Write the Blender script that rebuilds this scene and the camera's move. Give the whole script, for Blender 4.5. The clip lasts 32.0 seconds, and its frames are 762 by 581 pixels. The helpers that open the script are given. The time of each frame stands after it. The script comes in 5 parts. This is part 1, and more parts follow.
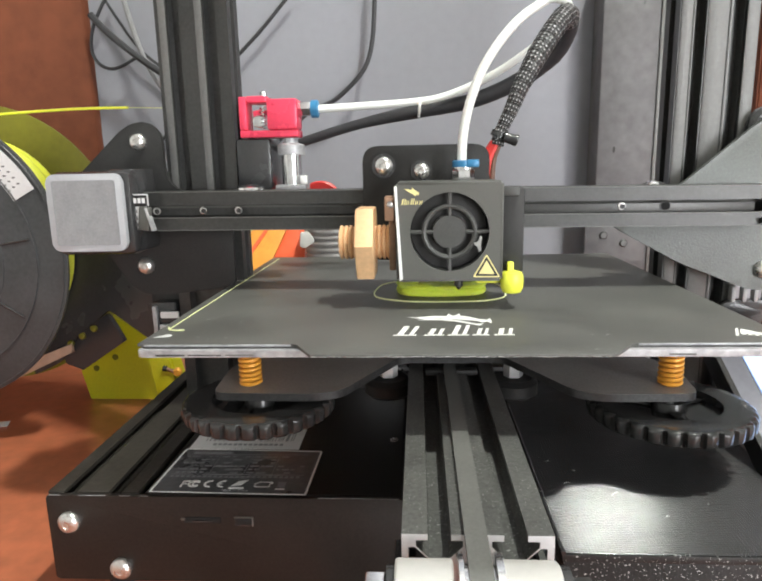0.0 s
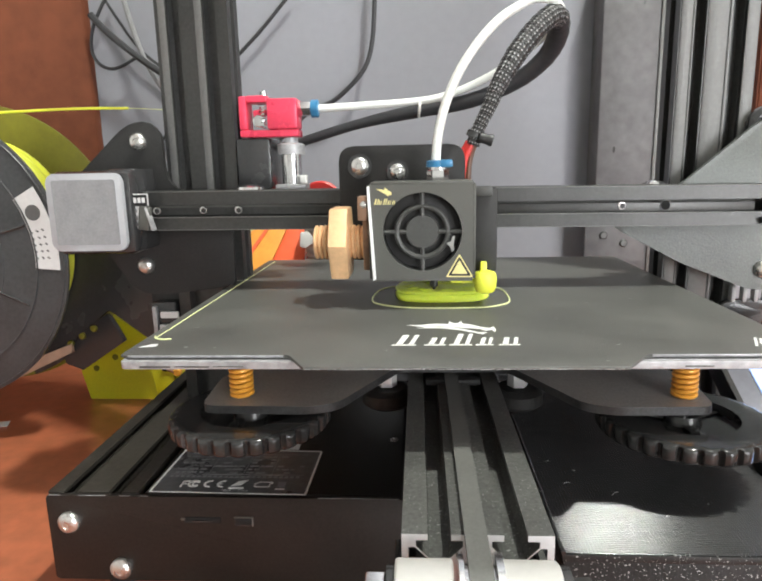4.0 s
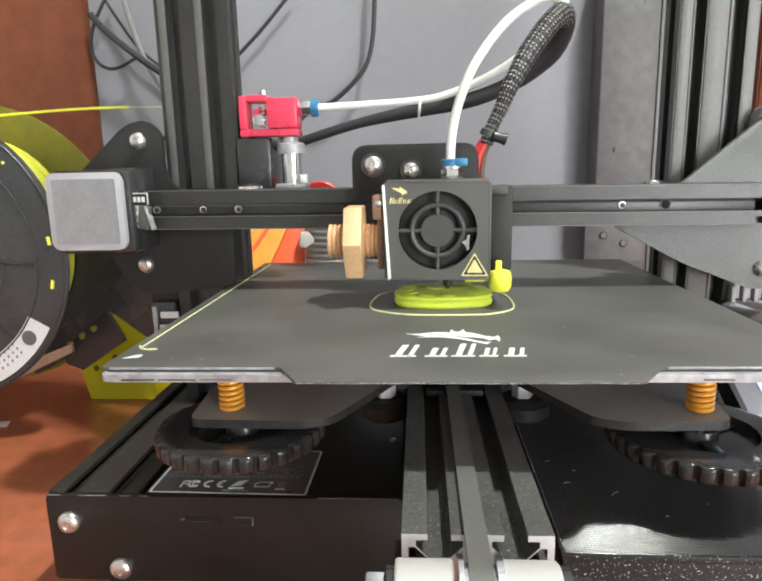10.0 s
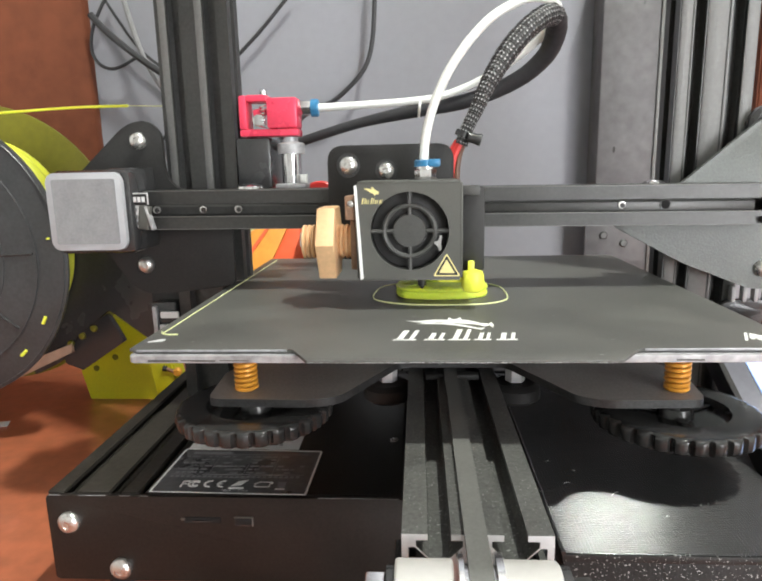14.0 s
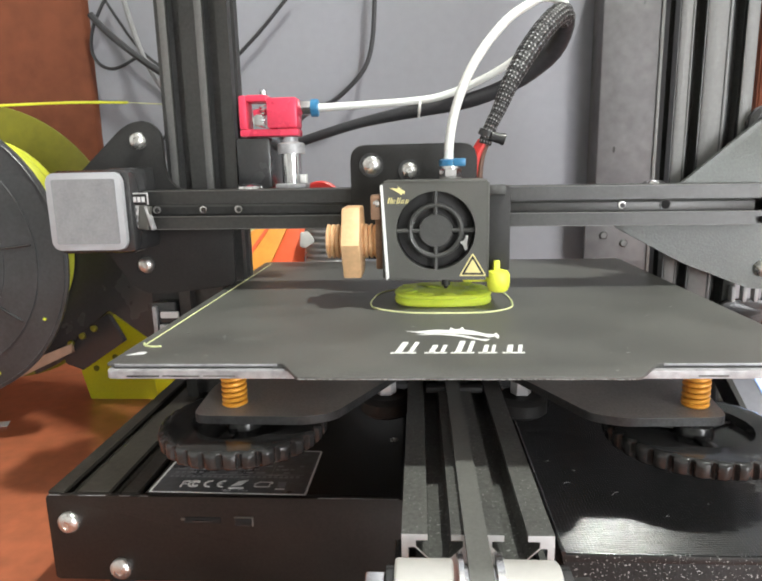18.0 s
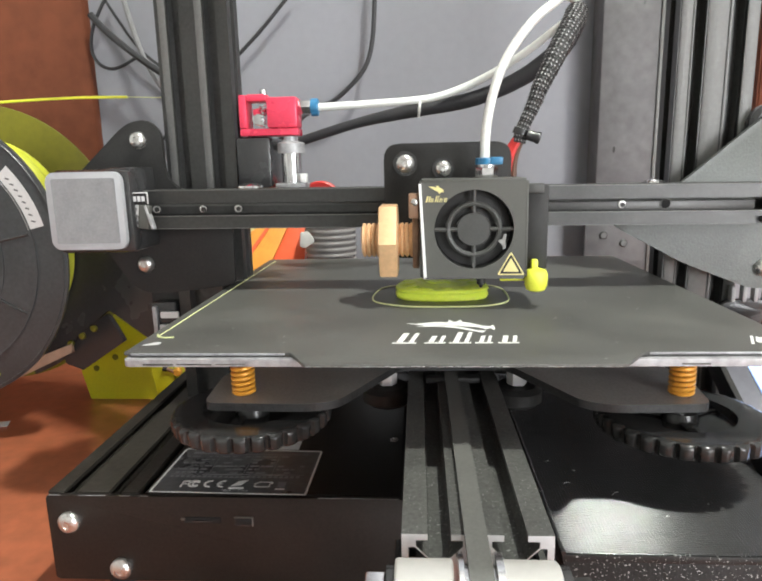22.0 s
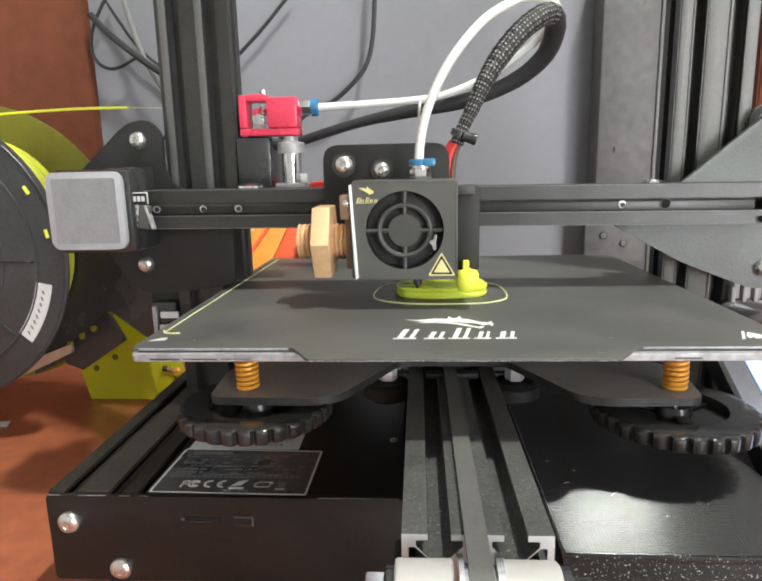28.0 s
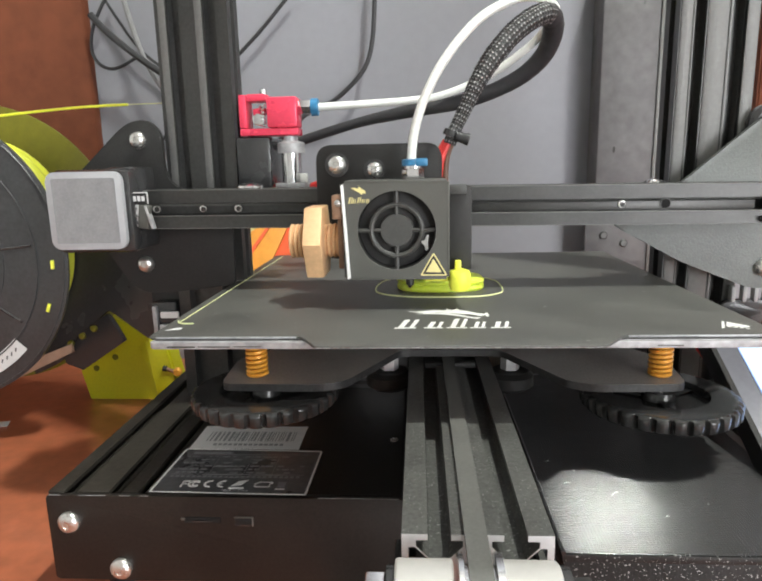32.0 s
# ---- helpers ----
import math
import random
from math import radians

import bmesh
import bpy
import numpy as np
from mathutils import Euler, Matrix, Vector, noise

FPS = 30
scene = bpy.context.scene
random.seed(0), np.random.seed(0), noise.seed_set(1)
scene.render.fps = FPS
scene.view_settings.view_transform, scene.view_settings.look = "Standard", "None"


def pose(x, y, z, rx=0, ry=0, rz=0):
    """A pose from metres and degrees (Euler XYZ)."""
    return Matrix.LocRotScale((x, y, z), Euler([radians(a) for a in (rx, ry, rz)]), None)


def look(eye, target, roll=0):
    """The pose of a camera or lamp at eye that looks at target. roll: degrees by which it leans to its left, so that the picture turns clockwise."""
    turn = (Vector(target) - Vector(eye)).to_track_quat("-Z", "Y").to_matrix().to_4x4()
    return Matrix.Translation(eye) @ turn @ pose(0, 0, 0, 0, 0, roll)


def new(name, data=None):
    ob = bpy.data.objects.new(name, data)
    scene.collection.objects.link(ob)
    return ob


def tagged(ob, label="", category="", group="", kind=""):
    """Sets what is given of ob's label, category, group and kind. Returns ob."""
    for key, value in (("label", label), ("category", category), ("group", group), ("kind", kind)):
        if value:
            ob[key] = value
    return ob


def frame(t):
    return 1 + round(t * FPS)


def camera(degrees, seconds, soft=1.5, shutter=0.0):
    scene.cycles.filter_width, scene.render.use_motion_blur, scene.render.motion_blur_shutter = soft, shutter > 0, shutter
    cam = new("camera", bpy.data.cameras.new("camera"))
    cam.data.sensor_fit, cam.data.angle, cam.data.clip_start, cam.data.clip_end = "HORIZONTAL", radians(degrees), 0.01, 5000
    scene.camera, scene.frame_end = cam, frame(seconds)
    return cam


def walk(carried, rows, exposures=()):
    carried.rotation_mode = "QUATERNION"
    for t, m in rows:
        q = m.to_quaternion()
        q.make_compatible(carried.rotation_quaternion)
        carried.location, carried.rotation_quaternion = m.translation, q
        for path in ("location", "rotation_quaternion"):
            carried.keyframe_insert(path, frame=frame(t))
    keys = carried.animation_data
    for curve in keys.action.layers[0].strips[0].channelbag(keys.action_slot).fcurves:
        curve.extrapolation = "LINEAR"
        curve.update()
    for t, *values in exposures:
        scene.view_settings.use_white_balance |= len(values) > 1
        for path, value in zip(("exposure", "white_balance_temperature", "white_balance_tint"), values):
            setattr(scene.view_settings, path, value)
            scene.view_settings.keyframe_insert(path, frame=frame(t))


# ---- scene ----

# Lengths below are in millimetres: x to the right along the gantry, y away from the viewer along the bed rail,
# z up from the top of the rail. The tabletop is 95 mm under the rail's top.
TABLE = -95.0


def mm(x, y, z):
    return Vector((x * 0.001, y * 0.001, (z - TABLE) * 0.001))


# ---------------------------------------------------------------- camera
EYE = (-14.8, -145.0, 95.0)
cam = camera(64.02, 32.0, soft=2.1)
VIEW = look(mm(*EYE), mm(EYE[0] - 62.13, EYE[1] + 978.22, EYE[2] - 198.07), -1.23)
walk(cam, [(0.0, VIEW), (32.0, VIEW)], exposures=((0.0, 0.16), (9.0, 0.17), (18.0, 0.13), (24.0, 0.08), (32.0, 0.0)))

# ---------------------------------------------------------------- light
world = bpy.data.worlds.new("world")
scene.world = world
world.use_nodes = True
world.node_tree.nodes["Background"].inputs[0].default_value = (0.75, 0.85, 1.0, 1)
world.node_tree.nodes["Background"].inputs[1].default_value = 0.6
scene.view_settings.exposure = 0.0


def area(name, at, target, size, watts, colour):
    data = bpy.data.lights.new(name, "AREA")
    data.shape, data.size, data.size_y, data.energy, data.color = "RECTANGLE", size[0], size[1], watts, colour
    ob = new(name, data)
    ob.matrix_world = look(mm(*at), mm(*target))
    return ob


area("ceiling_lamp_light", (570, -235, 1870), (0, 100, 0), (0.11, 0.11), 72, (0.97, 0.99, 0.91))
area("window_light", (1200, -1770, 250), (0, 150, 50), (0.9, 1.1), 36, (0.97, 0.98, 1.0))


# ---------------------------------------------------------------- materials
def mat(name, colour, rough=0.5, metal=0.0, vary=0.15, grain=300.0, stain=25.0, bump=0.1, emit=0.0, coat=0.0, trans=0.0,
        speck=0.0, speck_scale=900.0, speck_colour=(0.6, 0.6, 0.6)):
    """Colour broken by fine grain and by larger stains, with a slight relief; speck adds small lighter flecks."""
    m = bpy.data.materials.new(name)
    m.use_nodes = True
    n, l = m.node_tree.nodes, m.node_tree.links
    b = n["Principled BSDF"]
    tc = n.new("ShaderNodeTexCoord")
    fine, big = n.new("ShaderNodeTexNoise"), n.new("ShaderNodeTexNoise")
    fine.inputs["Scale"].default_value, big.inputs["Scale"].default_value = grain, stain
    fine.inputs["Detail"].default_value, big.inputs["Detail"].default_value = 4, 5
    for t in (fine, big):
        l.new(tc.outputs["Object"], t.inputs["Vector"])
    add = n.new("ShaderNodeMath")
    add.operation = "ADD"
    l.new(fine.outputs["Fac"], add.inputs[0])
    l.new(big.outputs["Fac"], add.inputs[1])
    ramp = n.new("ShaderNodeMapRange")
    ramp.inputs["From Min"].default_value, ramp.inputs["From Max"].default_value = 0.7, 1.3
    ramp.inputs["To Min"].default_value, ramp.inputs["To Max"].default_value = 1 - vary, 1 + vary
    l.new(add.outputs[0], ramp.inputs["Value"])
    mul = n.new("ShaderNodeVectorMath")
    mul.operation = "SCALE"
    mul.inputs[0].default_value = colour[:3]
    l.new(ramp.outputs[0], mul.inputs["Scale"])
    out = mul.outputs[0]
    if speck:
        v = n.new("ShaderNodeTexNoise")
        v.inputs["Scale"].default_value, v.inputs["Detail"].default_value = speck_scale, 2
        l.new(tc.outputs["Object"], v.inputs["Vector"])
        cut = n.new("ShaderNodeMapRange")
        cut.inputs["From Min"].default_value, cut.inputs["From Max"].default_value = 0.78 - speck, 0.80 - speck * 0.9
        l.new(v.outputs["Fac"], cut.inputs["Value"])
        mix = n.new("ShaderNodeMix")
        mix.data_type = "RGBA"
        mix.inputs["B"].default_value = (*speck_colour, 1)
        l.new(cut.outputs[0], mix.inputs["Factor"])
        l.new(out, mix.inputs["A"])
        out = mix.outputs["Result"]
    l.new(out, b.inputs["Base Color"])
    rr = n.new("ShaderNodeMapRange")
    rr.inputs["To Min"].default_value, rr.inputs["To Max"].default_value = max(0.03, rough - 0.1), min(1, rough + 0.1)
    l.new(big.outputs["Fac"], rr.inputs["Value"])
    l.new(rr.outputs[0], b.inputs["Roughness"])
    b.inputs["Metallic"].default_value = metal
    b.inputs["Coat Weight"].default_value = coat
    b.inputs["Transmission Weight"].default_value = trans
    if emit:
        b.inputs["Emission Color"].default_value = (*colour[:3], 1)
        b.inputs["Emission Strength"].default_value = emit
    if bump:
        bp = n.new("ShaderNodeBump")
        bp.inputs["Strength"].default_value, bp.inputs["Distance"].default_value = bump, 0.0004
        l.new(fine.outputs["Fac"], bp.inputs["Height"])
        l.new(bp.outputs[0], b.inputs["Normal"])
    return m


def layered(name, colour, rough, pitch, axis, strength=0.5, vary=0.1, trans=0.0, metal=0.0):
    """Printed plastic: fine parallel ridges across one axis, pitch in millimetres."""
    m = mat(name, colour, rough, metal, vary, 500, 40, 0.0, trans=trans)
    n, l = m.node_tree.nodes, m.node_tree.links
    tc, b = n["Texture Coordinate"], n["Principled BSDF"]
    w = n.new("ShaderNodeTexWave")
    w.wave_type, w.bands_direction, w.wave_profile = "BANDS", axis, "SIN"
    w.inputs["Scale"].default_value = 2 * math.pi / (pitch * 0.001) / 20
    w.inputs["Distortion"].default_value, w.inputs["Detail"].default_value = 0.6, 2
    w.inputs["Detail Scale"].default_value = 0.4
    l.new(tc.outputs["Object"], w.inputs["Vector"])
    bp = n.new("ShaderNodeBump")
    bp.inputs["Strength"].default_value, bp.inputs["Distance"].default_value = strength, 0.0002
    l.new(w.outputs["Fac"], bp.inputs["Height"])
    l.new(bp.outputs[0], b.inputs["Normal"])
    return m


M = dict(
    wall=mat("painted wall", (0.275, 0.277, 0.305), 0.8, vary=0.04, grain=120, stain=6, bump=0.25),
    wood_door=mat("red-brown wood", (0.165, 0.052, 0.025), 0.6, vary=0.2, grain=60, stain=8),
    batten=mat("pale brown wood", (0.42, 0.28, 0.2), 0.6, vary=0.2, grain=80, stain=12),
    table=mat("red-brown table", (0.38, 0.115, 0.055), 0.35, vary=0.25, grain=90, stain=12, coat=0.2),
    ceiling=mat("ceiling white", (0.8, 0.8, 0.78), 0.9, vary=0.04),
    anod=mat("black anodised aluminium", (0.06, 0.06, 0.058), 0.36, 0.6, 0.2, 500, 30, 0.15),
    rail=mat("dusty black aluminium", (0.085, 0.086, 0.08), 0.5, 0.2, 0.4, 700, 45, 0.5, speck=0.12, speck_scale=1300, speck_colour=(0.33, 0.33, 0.32)),
    cut=mat("bare cut aluminium", (0.68, 0.68, 0.69), 0.35, 0.2, 0.1),
    steel=mat("bright steel", (0.75, 0.75, 0.76), 0.18, 1.0, 0.08),
    nickel=mat("dull nickel", (0.66, 0.65, 0.63), 0.27, 0.9, 0.1, 900, 80, 0.05),
    black=mat("black sheet steel", (0.018, 0.0155, 0.0135), 0.4, 0.0, 0.3, 900, 20, 0.12),
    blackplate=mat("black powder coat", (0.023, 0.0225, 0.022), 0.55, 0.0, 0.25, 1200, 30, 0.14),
    # greyplate: lighter coat colour carrying the light on the right end plate
    greyplate=mat("powder-coated steel in lit tone", (0.1, 0.107, 0.101), 0.42, 0.2, 0.22, 900, 20, 0.35, speck=0.14, speck_scale=1500, speck_colour=(0.17, 0.178, 0.17)),
    # paleplate: lighter tone, mostly for strips that stand in for lit edges
    paleplate=mat("pale grey lit aluminium", (0.14, 0.14, 0.134), 0.45, 0.2, 0.1, 500, 25, 0.15),
    plastic=mat("black plastic", (0.034, 0.034, 0.035), 0.25, 0.0, 0.15, 700, 30, 0.06, coat=0.2),
    knob=mat("glossy black plastic", (0.026, 0.026, 0.026), 0.18, 0.0, 0.2, 700, 30, 0.06, coat=0.3),
    # carriage: base colour raised in place of the plate's grazing reflection
    carriage=mat("dark steel with painted reflection", (0.23, 0.222, 0.208), 0.45, 0.1, 0.25, 1200, 30, 0.14),
    dusty=mat("dusty black aluminium side", (0.032, 0.028, 0.023), 0.5, 0.2, 0.45, 500, 60, 0.3),
    labelface=mat("dark glossy label", (0.075, 0.075, 0.078), 0.3, 0, 0.3, 300, 60, 0.05),
    void=mat("black hollow", (0.004, 0.004, 0.004), 0.9, 0, 0.1),
    # darkedge: the carriage plate's sides, shade put into the colour
    darkedge=mat("dark shaded steel edge", (0.03, 0.03, 0.03), 0.4, 0.1, 0.5, 900, 120, 0.5),
    flange=mat("scuffed dark plastic", (0.042, 0.044, 0.046), 0.34, 0.0, 0.3, 400, 30, 0.15),
    shroud=mat("dark grey shroud steel", (0.085, 0.085, 0.076), 0.5, 0.1, 0.1, 1500, 30, 0.06),
    fan=mat("fan plastic", (0.055, 0.055, 0.052), 0.45, 0.0, 0.15, 900, 50, 0.1),
    fanpit=mat("fan dark", (0.022, 0.0215, 0.021), 0.6, 0.0, 0.2),
    sheet=mat("dark textured print sheet", (0.09, 0.09, 0.083), 0.5, 0.0, 0.34, 1500, 26, 0.6, speck=0.03, speck_scale=420,
              speck_colour=(0.16, 0.16, 0.15)),
    alu=mat("aluminium edge", (0.35, 0.35, 0.36), 0.45, 0.3, 0.35, 300, 90, 0.4),
    white=mat("white print", (0.8, 0.8, 0.78), 0.6, 0, 0.06),
    paper=mat("white label paper", (0.62, 0.62, 0.62), 0.6, 0, 0.06),
    plaque=mat("pale grey plastic", (0.37, 0.38, 0.4), 0.5, 0, 0.06, coat=0.1),
    plaqueink=mat("grey print", (0.235, 0.24, 0.25), 0.5, 0, 0.12, 900, 160),
    ink=mat("grey ink", (0.1, 0.1, 0.1), 0.6, 0, 0.1),
    dimink=mat("dim print", (0.2, 0.2, 0.21), 0.6, 0, 0.1),
    gold=mat("yellow sticker print", (0.78, 0.68, 0.3), 0.5, 0, 0.08),
    neon=layered("fluorescent yellow plastic", (0.76, 1.0, 0.09), 0.42, 0.45, "Z", 0.4, 0.06),
    neonpart=mat("yellow plastic", (0.84, 0.88, 0.08), 0.4, 0, 0.06, 800, 60, 0.1),
    olive=mat("yellow translucent spool flange", (0.15, 0.14, 0.007), 0.5, 0, 0.12, 200, 20, 0.1),
    yellowbox=layered("yellow printed plastic", (0.5, 0.48, 0.006), 0.45, 0.6, "Z", 0.3, 0.08),
    spring=mat("orange painted spring", (0.72, 0.33, 0.04), 0.35, 0.2, 0.12, 500, 60, 0.1),
    copper=mat("tan copper-coloured plastic", (0.76, 0.48, 0.26), 0.4, 0.1, 0.1, 500, 60, 0.1),
    red=mat("red anodised aluminium", (0.82, 0.06, 0.12), 0.28, 0.15, 0.1, 600, 60, 0.1),
    redwire=mat("red wire", (0.65, 0.04, 0.035), 0.4, 0, 0.1),
    tan=mat("dull brown metal", (0.27, 0.16, 0.1), 0.45, 0.2, 0.15, 500, 60, 0.1),
    brownwire=mat("brown wire", (0.16, 0.08, 0.05), 0.5, 0, 0.1),
    orange=mat("orange plastic", (0.95, 0.4, 0.06), 0.5, 0, 0.2, 100, 30, 0.1),
    orangered=mat("orange-red plastic", (0.98, 0.15, 0.05), 0.5, 0, 0.1, 100, 30, 0.1),
    tube=mat("white translucent tube", (0.78, 0.8, 0.76), 0.3, 0, 0.05, 300, 40, 0.0),
    blue=mat("blue plastic collar", (0.035, 0.19, 0.37), 0.35, 0, 0.1),
    sleeve=mat("black braided sleeve", (0.03, 0.03, 0.03), 0.4, 0.0, 0.3, 900, 40, 0.8, speck=0.16, speck_scale=850, speck_colour=(0.3, 0.3, 0.3)),
    cable=mat("black cable", (0.03, 0.03, 0.033), 0.5, 0, 0.15),
    greycable=mat("pale grey cable", (0.42, 0.42, 0.42), 0.5, 0, 0.1),
    wallcable=mat("grey wall cable", (0.24, 0.24, 0.245), 0.5, 0, 0.1),
    roller=mat("ivory roller plastic", (0.42, 0.41, 0.39), 0.4, 0, 0.06),
    belt=mat("rubber belt", (0.1, 0.1, 0.092), 0.6, 0, 0.15, 1200, 40, 0.2),
    cover=layered("black printed plastic", (0.03, 0.03, 0.031), 0.13, 1.15, "X", 0.05, 0.2),
    coverface=mat("rough black printed plastic", (0.022, 0.022, 0.022), 0.5, 0, 0.3, 700, 60, 0.5, speck=0.15, speck_scale=1100,
                  speck_colour=(0.4, 0.4, 0.4)),
    psu=mat("galvanised grey steel", (0.115, 0.111, 0.114), 0.55, 0.1, 0.22, 120, 22, 0.2),
    screen=mat("lit display", (0.45, 0.62, 1.0), 0.2, 0, 0.05, emit=0.9),
    bezel=mat("grey display frame", (0.12, 0.12, 0.14), 0.4, 0.2, 0.1),
    ribbed=mat("grey clear plastic", (0.42, 0.4, 0.4), 0.15, 0, 0.05, trans=0.35),
    glass=mat("clear plastic", (0.8, 0.82, 0.82), 0.12, 0, 0.05, trans=0.85),
    lampglow=mat("lamp diffuser", (1, 0.97, 0.93), 0.5, 0, 0.02, emit=6.0),
    # pale colour for the bright background showing through the fan
    chip=mat("pale see-through gap", (0.3, 0.3, 0.29), 0.6, 0, 0.15),
    dust=mat("pale dust", (0.3, 0.3, 0.285), 0.7, 0, 0.1),
    skirt=mat("pale yellow plastic line", (0.75, 0.8, 0.42), 0.5, 0, 0.1),
    floor=mat("grey floor", (0.25, 0.24, 0.23), 0.6, 0, 0.15, 30, 5),
)

M["cover"].node_tree.nodes["Wave Texture"].inputs["Distortion"].default_value = 0.0
groove = M["cover"].node_tree.nodes.new("ShaderNodeMapRange")
groove.inputs["From Max"].default_value, groove.inputs["To Min"].default_value, groove.inputs["To Max"].default_value = 0.3, 0.28, 0.13
M["cover"].node_tree.links.new(M["cover"].node_tree.nodes["Wave Texture"].outputs["Fac"], groove.inputs["Value"])
M["cover"].node_tree.links.new(groove.outputs[0], M["cover"].node_tree.nodes["Principled BSDF"].inputs["Roughness"])
M["cover"].node_tree.nodes["Principled BSDF"].inputs["Specular IOR Level"].default_value = 0.4
for name in ("wood_door", "black", "blackplate", "coverface", "knob"):
    M[name].node_tree.nodes["Principled BSDF"].inputs["Specular IOR Level"].default_value = 0.25
shine = M["neon"].node_tree.nodes["Principled BSDF"]
shine.inputs["Subsurface Weight"].default_value, shine.inputs["Subsurface Scale"].default_value = 0.6, 0.005
shine.inputs["Subsurface Radius"].default_value = (1.0, 1.0, 0.3)


def braid(m, turns, pitch):
    """Crossing strands wound round a part's long axis, as pale glints and relief."""
    n, l = m.node_tree.nodes, m.node_tree.links
    tc, b = n["Texture Coordinate"], n["Principled BSDF"]
    xyz = n.new("ShaderNodeSeparateXYZ")
    l.new(tc.outputs["Object"], xyz.inputs[0])

    def calc(op, a, c):
        x = n.new("ShaderNodeMath")
        x.operation = op
        for i, v in enumerate((a, c)):
            if isinstance(v, float):
                x.inputs[i].default_value = v
            elif v is not None:
                l.new(v, x.inputs[i])
        return x.outputs[0]
    ang = calc("MULTIPLY", calc("ARCTAN2", xyz.outputs[1], xyz.outputs[0]), float(turns))
    run = calc("MULTIPLY", xyz.outputs[2], 2 * math.pi / (pitch * 0.001))
    s = calc("MULTIPLY", calc("SINE", calc("ADD", ang, run), None), calc("SINE", calc("SUBTRACT", ang, run), None))
    glint = n.new("ShaderNodeMapRange")
    glint.inputs["From Min"].default_value, glint.inputs["From Max"].default_value = 0.45, 0.8
    l.new(s, glint.inputs["Value"])
    mix = n.new("ShaderNodeMix")
    mix.data_type = "RGBA"
    mix.inputs["A"].default_value, mix.inputs["B"].default_value = (0.024, 0.024, 0.024, 1), (0.38, 0.38, 0.38, 1)
    l.new(glint.outputs[0], mix.inputs["Factor"])
    l.new(mix.outputs["Result"], b.inputs["Base Color"])
    bp = n.new("ShaderNodeBump")
    bp.inputs["Strength"].default_value, bp.inputs["Distance"].default_value = 0.8, 0.0004
    l.new(s, bp.inputs["Height"])
    l.new(bp.outputs[0], b.inputs["Normal"])


braid(M["sleeve"], 7, 4.2)

# ---------------------------------------------------------------- building blocks
ORIGIN = {}


def thing(name, at, label, category, group=""):
    """An Empty at a thing's base; its parts are children."""
    ob = new(name)
    ob.empty_display_size = 0.005
    ob.matrix_world = Matrix.Translation(mm(*at))
    ORIGIN[ob.name] = Vector(at)
    return tagged(ob, label, category, group)


def part(name, bm, material, parent, label="", smooth=True):
    """One mesh under a thing or a part; the bmesh is in millimetres of the place."""
    o = ORIGIN[parent.name] if parent else Vector((0, 0, TABLE))
    for v in bm.verts:
        v.co = (v.co - o) * 0.001
    bmesh.ops.recalc_face_normals(bm, faces=bm.faces)
    me = bpy.data.meshes.new(name)
    bm.to_mesh(me)
    bm.free()
    for m in material if isinstance(material, (list, tuple)) else [material]:
        me.materials.append(M[m])
    if smooth:
        me.shade_smooth()
        me.set_sharp_from_angle(angle=radians(35))
    ob = new(name, me)
    if parent:
        ob.parent = parent
        ORIGIN[ob.name] = o
    return tagged(ob, label)


def B():
    return bmesh.new()


def merge(bm, other):
    me = bpy.data.meshes.new("tmp")
    other.to_mesh(me)
    other.free()
    bm.from_mesh(me)
    bpy.data.meshes.remove(me)


def box(bm, x0, x1, y0, y1, z0, z1, bev=0.0, turn=None, seg=2):
    t = bmesh.new()
    bmesh.ops.create_cube(t, size=1)
    c = Vector(((x0 + x1) / 2, (y0 + y1) / 2, (z0 + z1) / 2))
    for v in t.verts:
        v.co = Vector((v.co.x * (x1 - x0), v.co.y * (y1 - y0), v.co.z * (z1 - z0)))
    if bev:
        bmesh.ops.bevel(t, geom=t.edges[:], offset=bev, segments=seg, affect="EDGES", profile=0.5)
    for v in t.verts:
        v.co = (turn @ v.co if turn else v.co) + c
    merge(bm, t)
    return bm


def ring_frame(d):
    d = d.normalized()
    a = d.orthogonal().normalized()
    return a, d.cross(a)


def cyl(bm, p0, p1, r0, r1=None, n=20, cap=True):
    """A cylinder or cone between two points."""
    p0, p1, r1 = Vector(p0), Vector(p1), r0 if r1 is None else r1
    a, b = ring_frame(p1 - p0)
    rings = []
    for p, r in ((p0, r0), (p1, r1)):
        rings.append([bm.verts.new(p + (a * math.cos(2 * math.pi * i / n) + b * math.sin(2 * math.pi * i / n)) * r) for i in range(n)])
    for i in range(n):
        bm.faces.new((rings[0][i], rings[0][(i + 1) % n], rings[1][(i + 1) % n], rings[1][i]))
    if cap:
        bm.faces.new(rings[0][::-1])
        bm.faces.new(rings[1])
    return bm


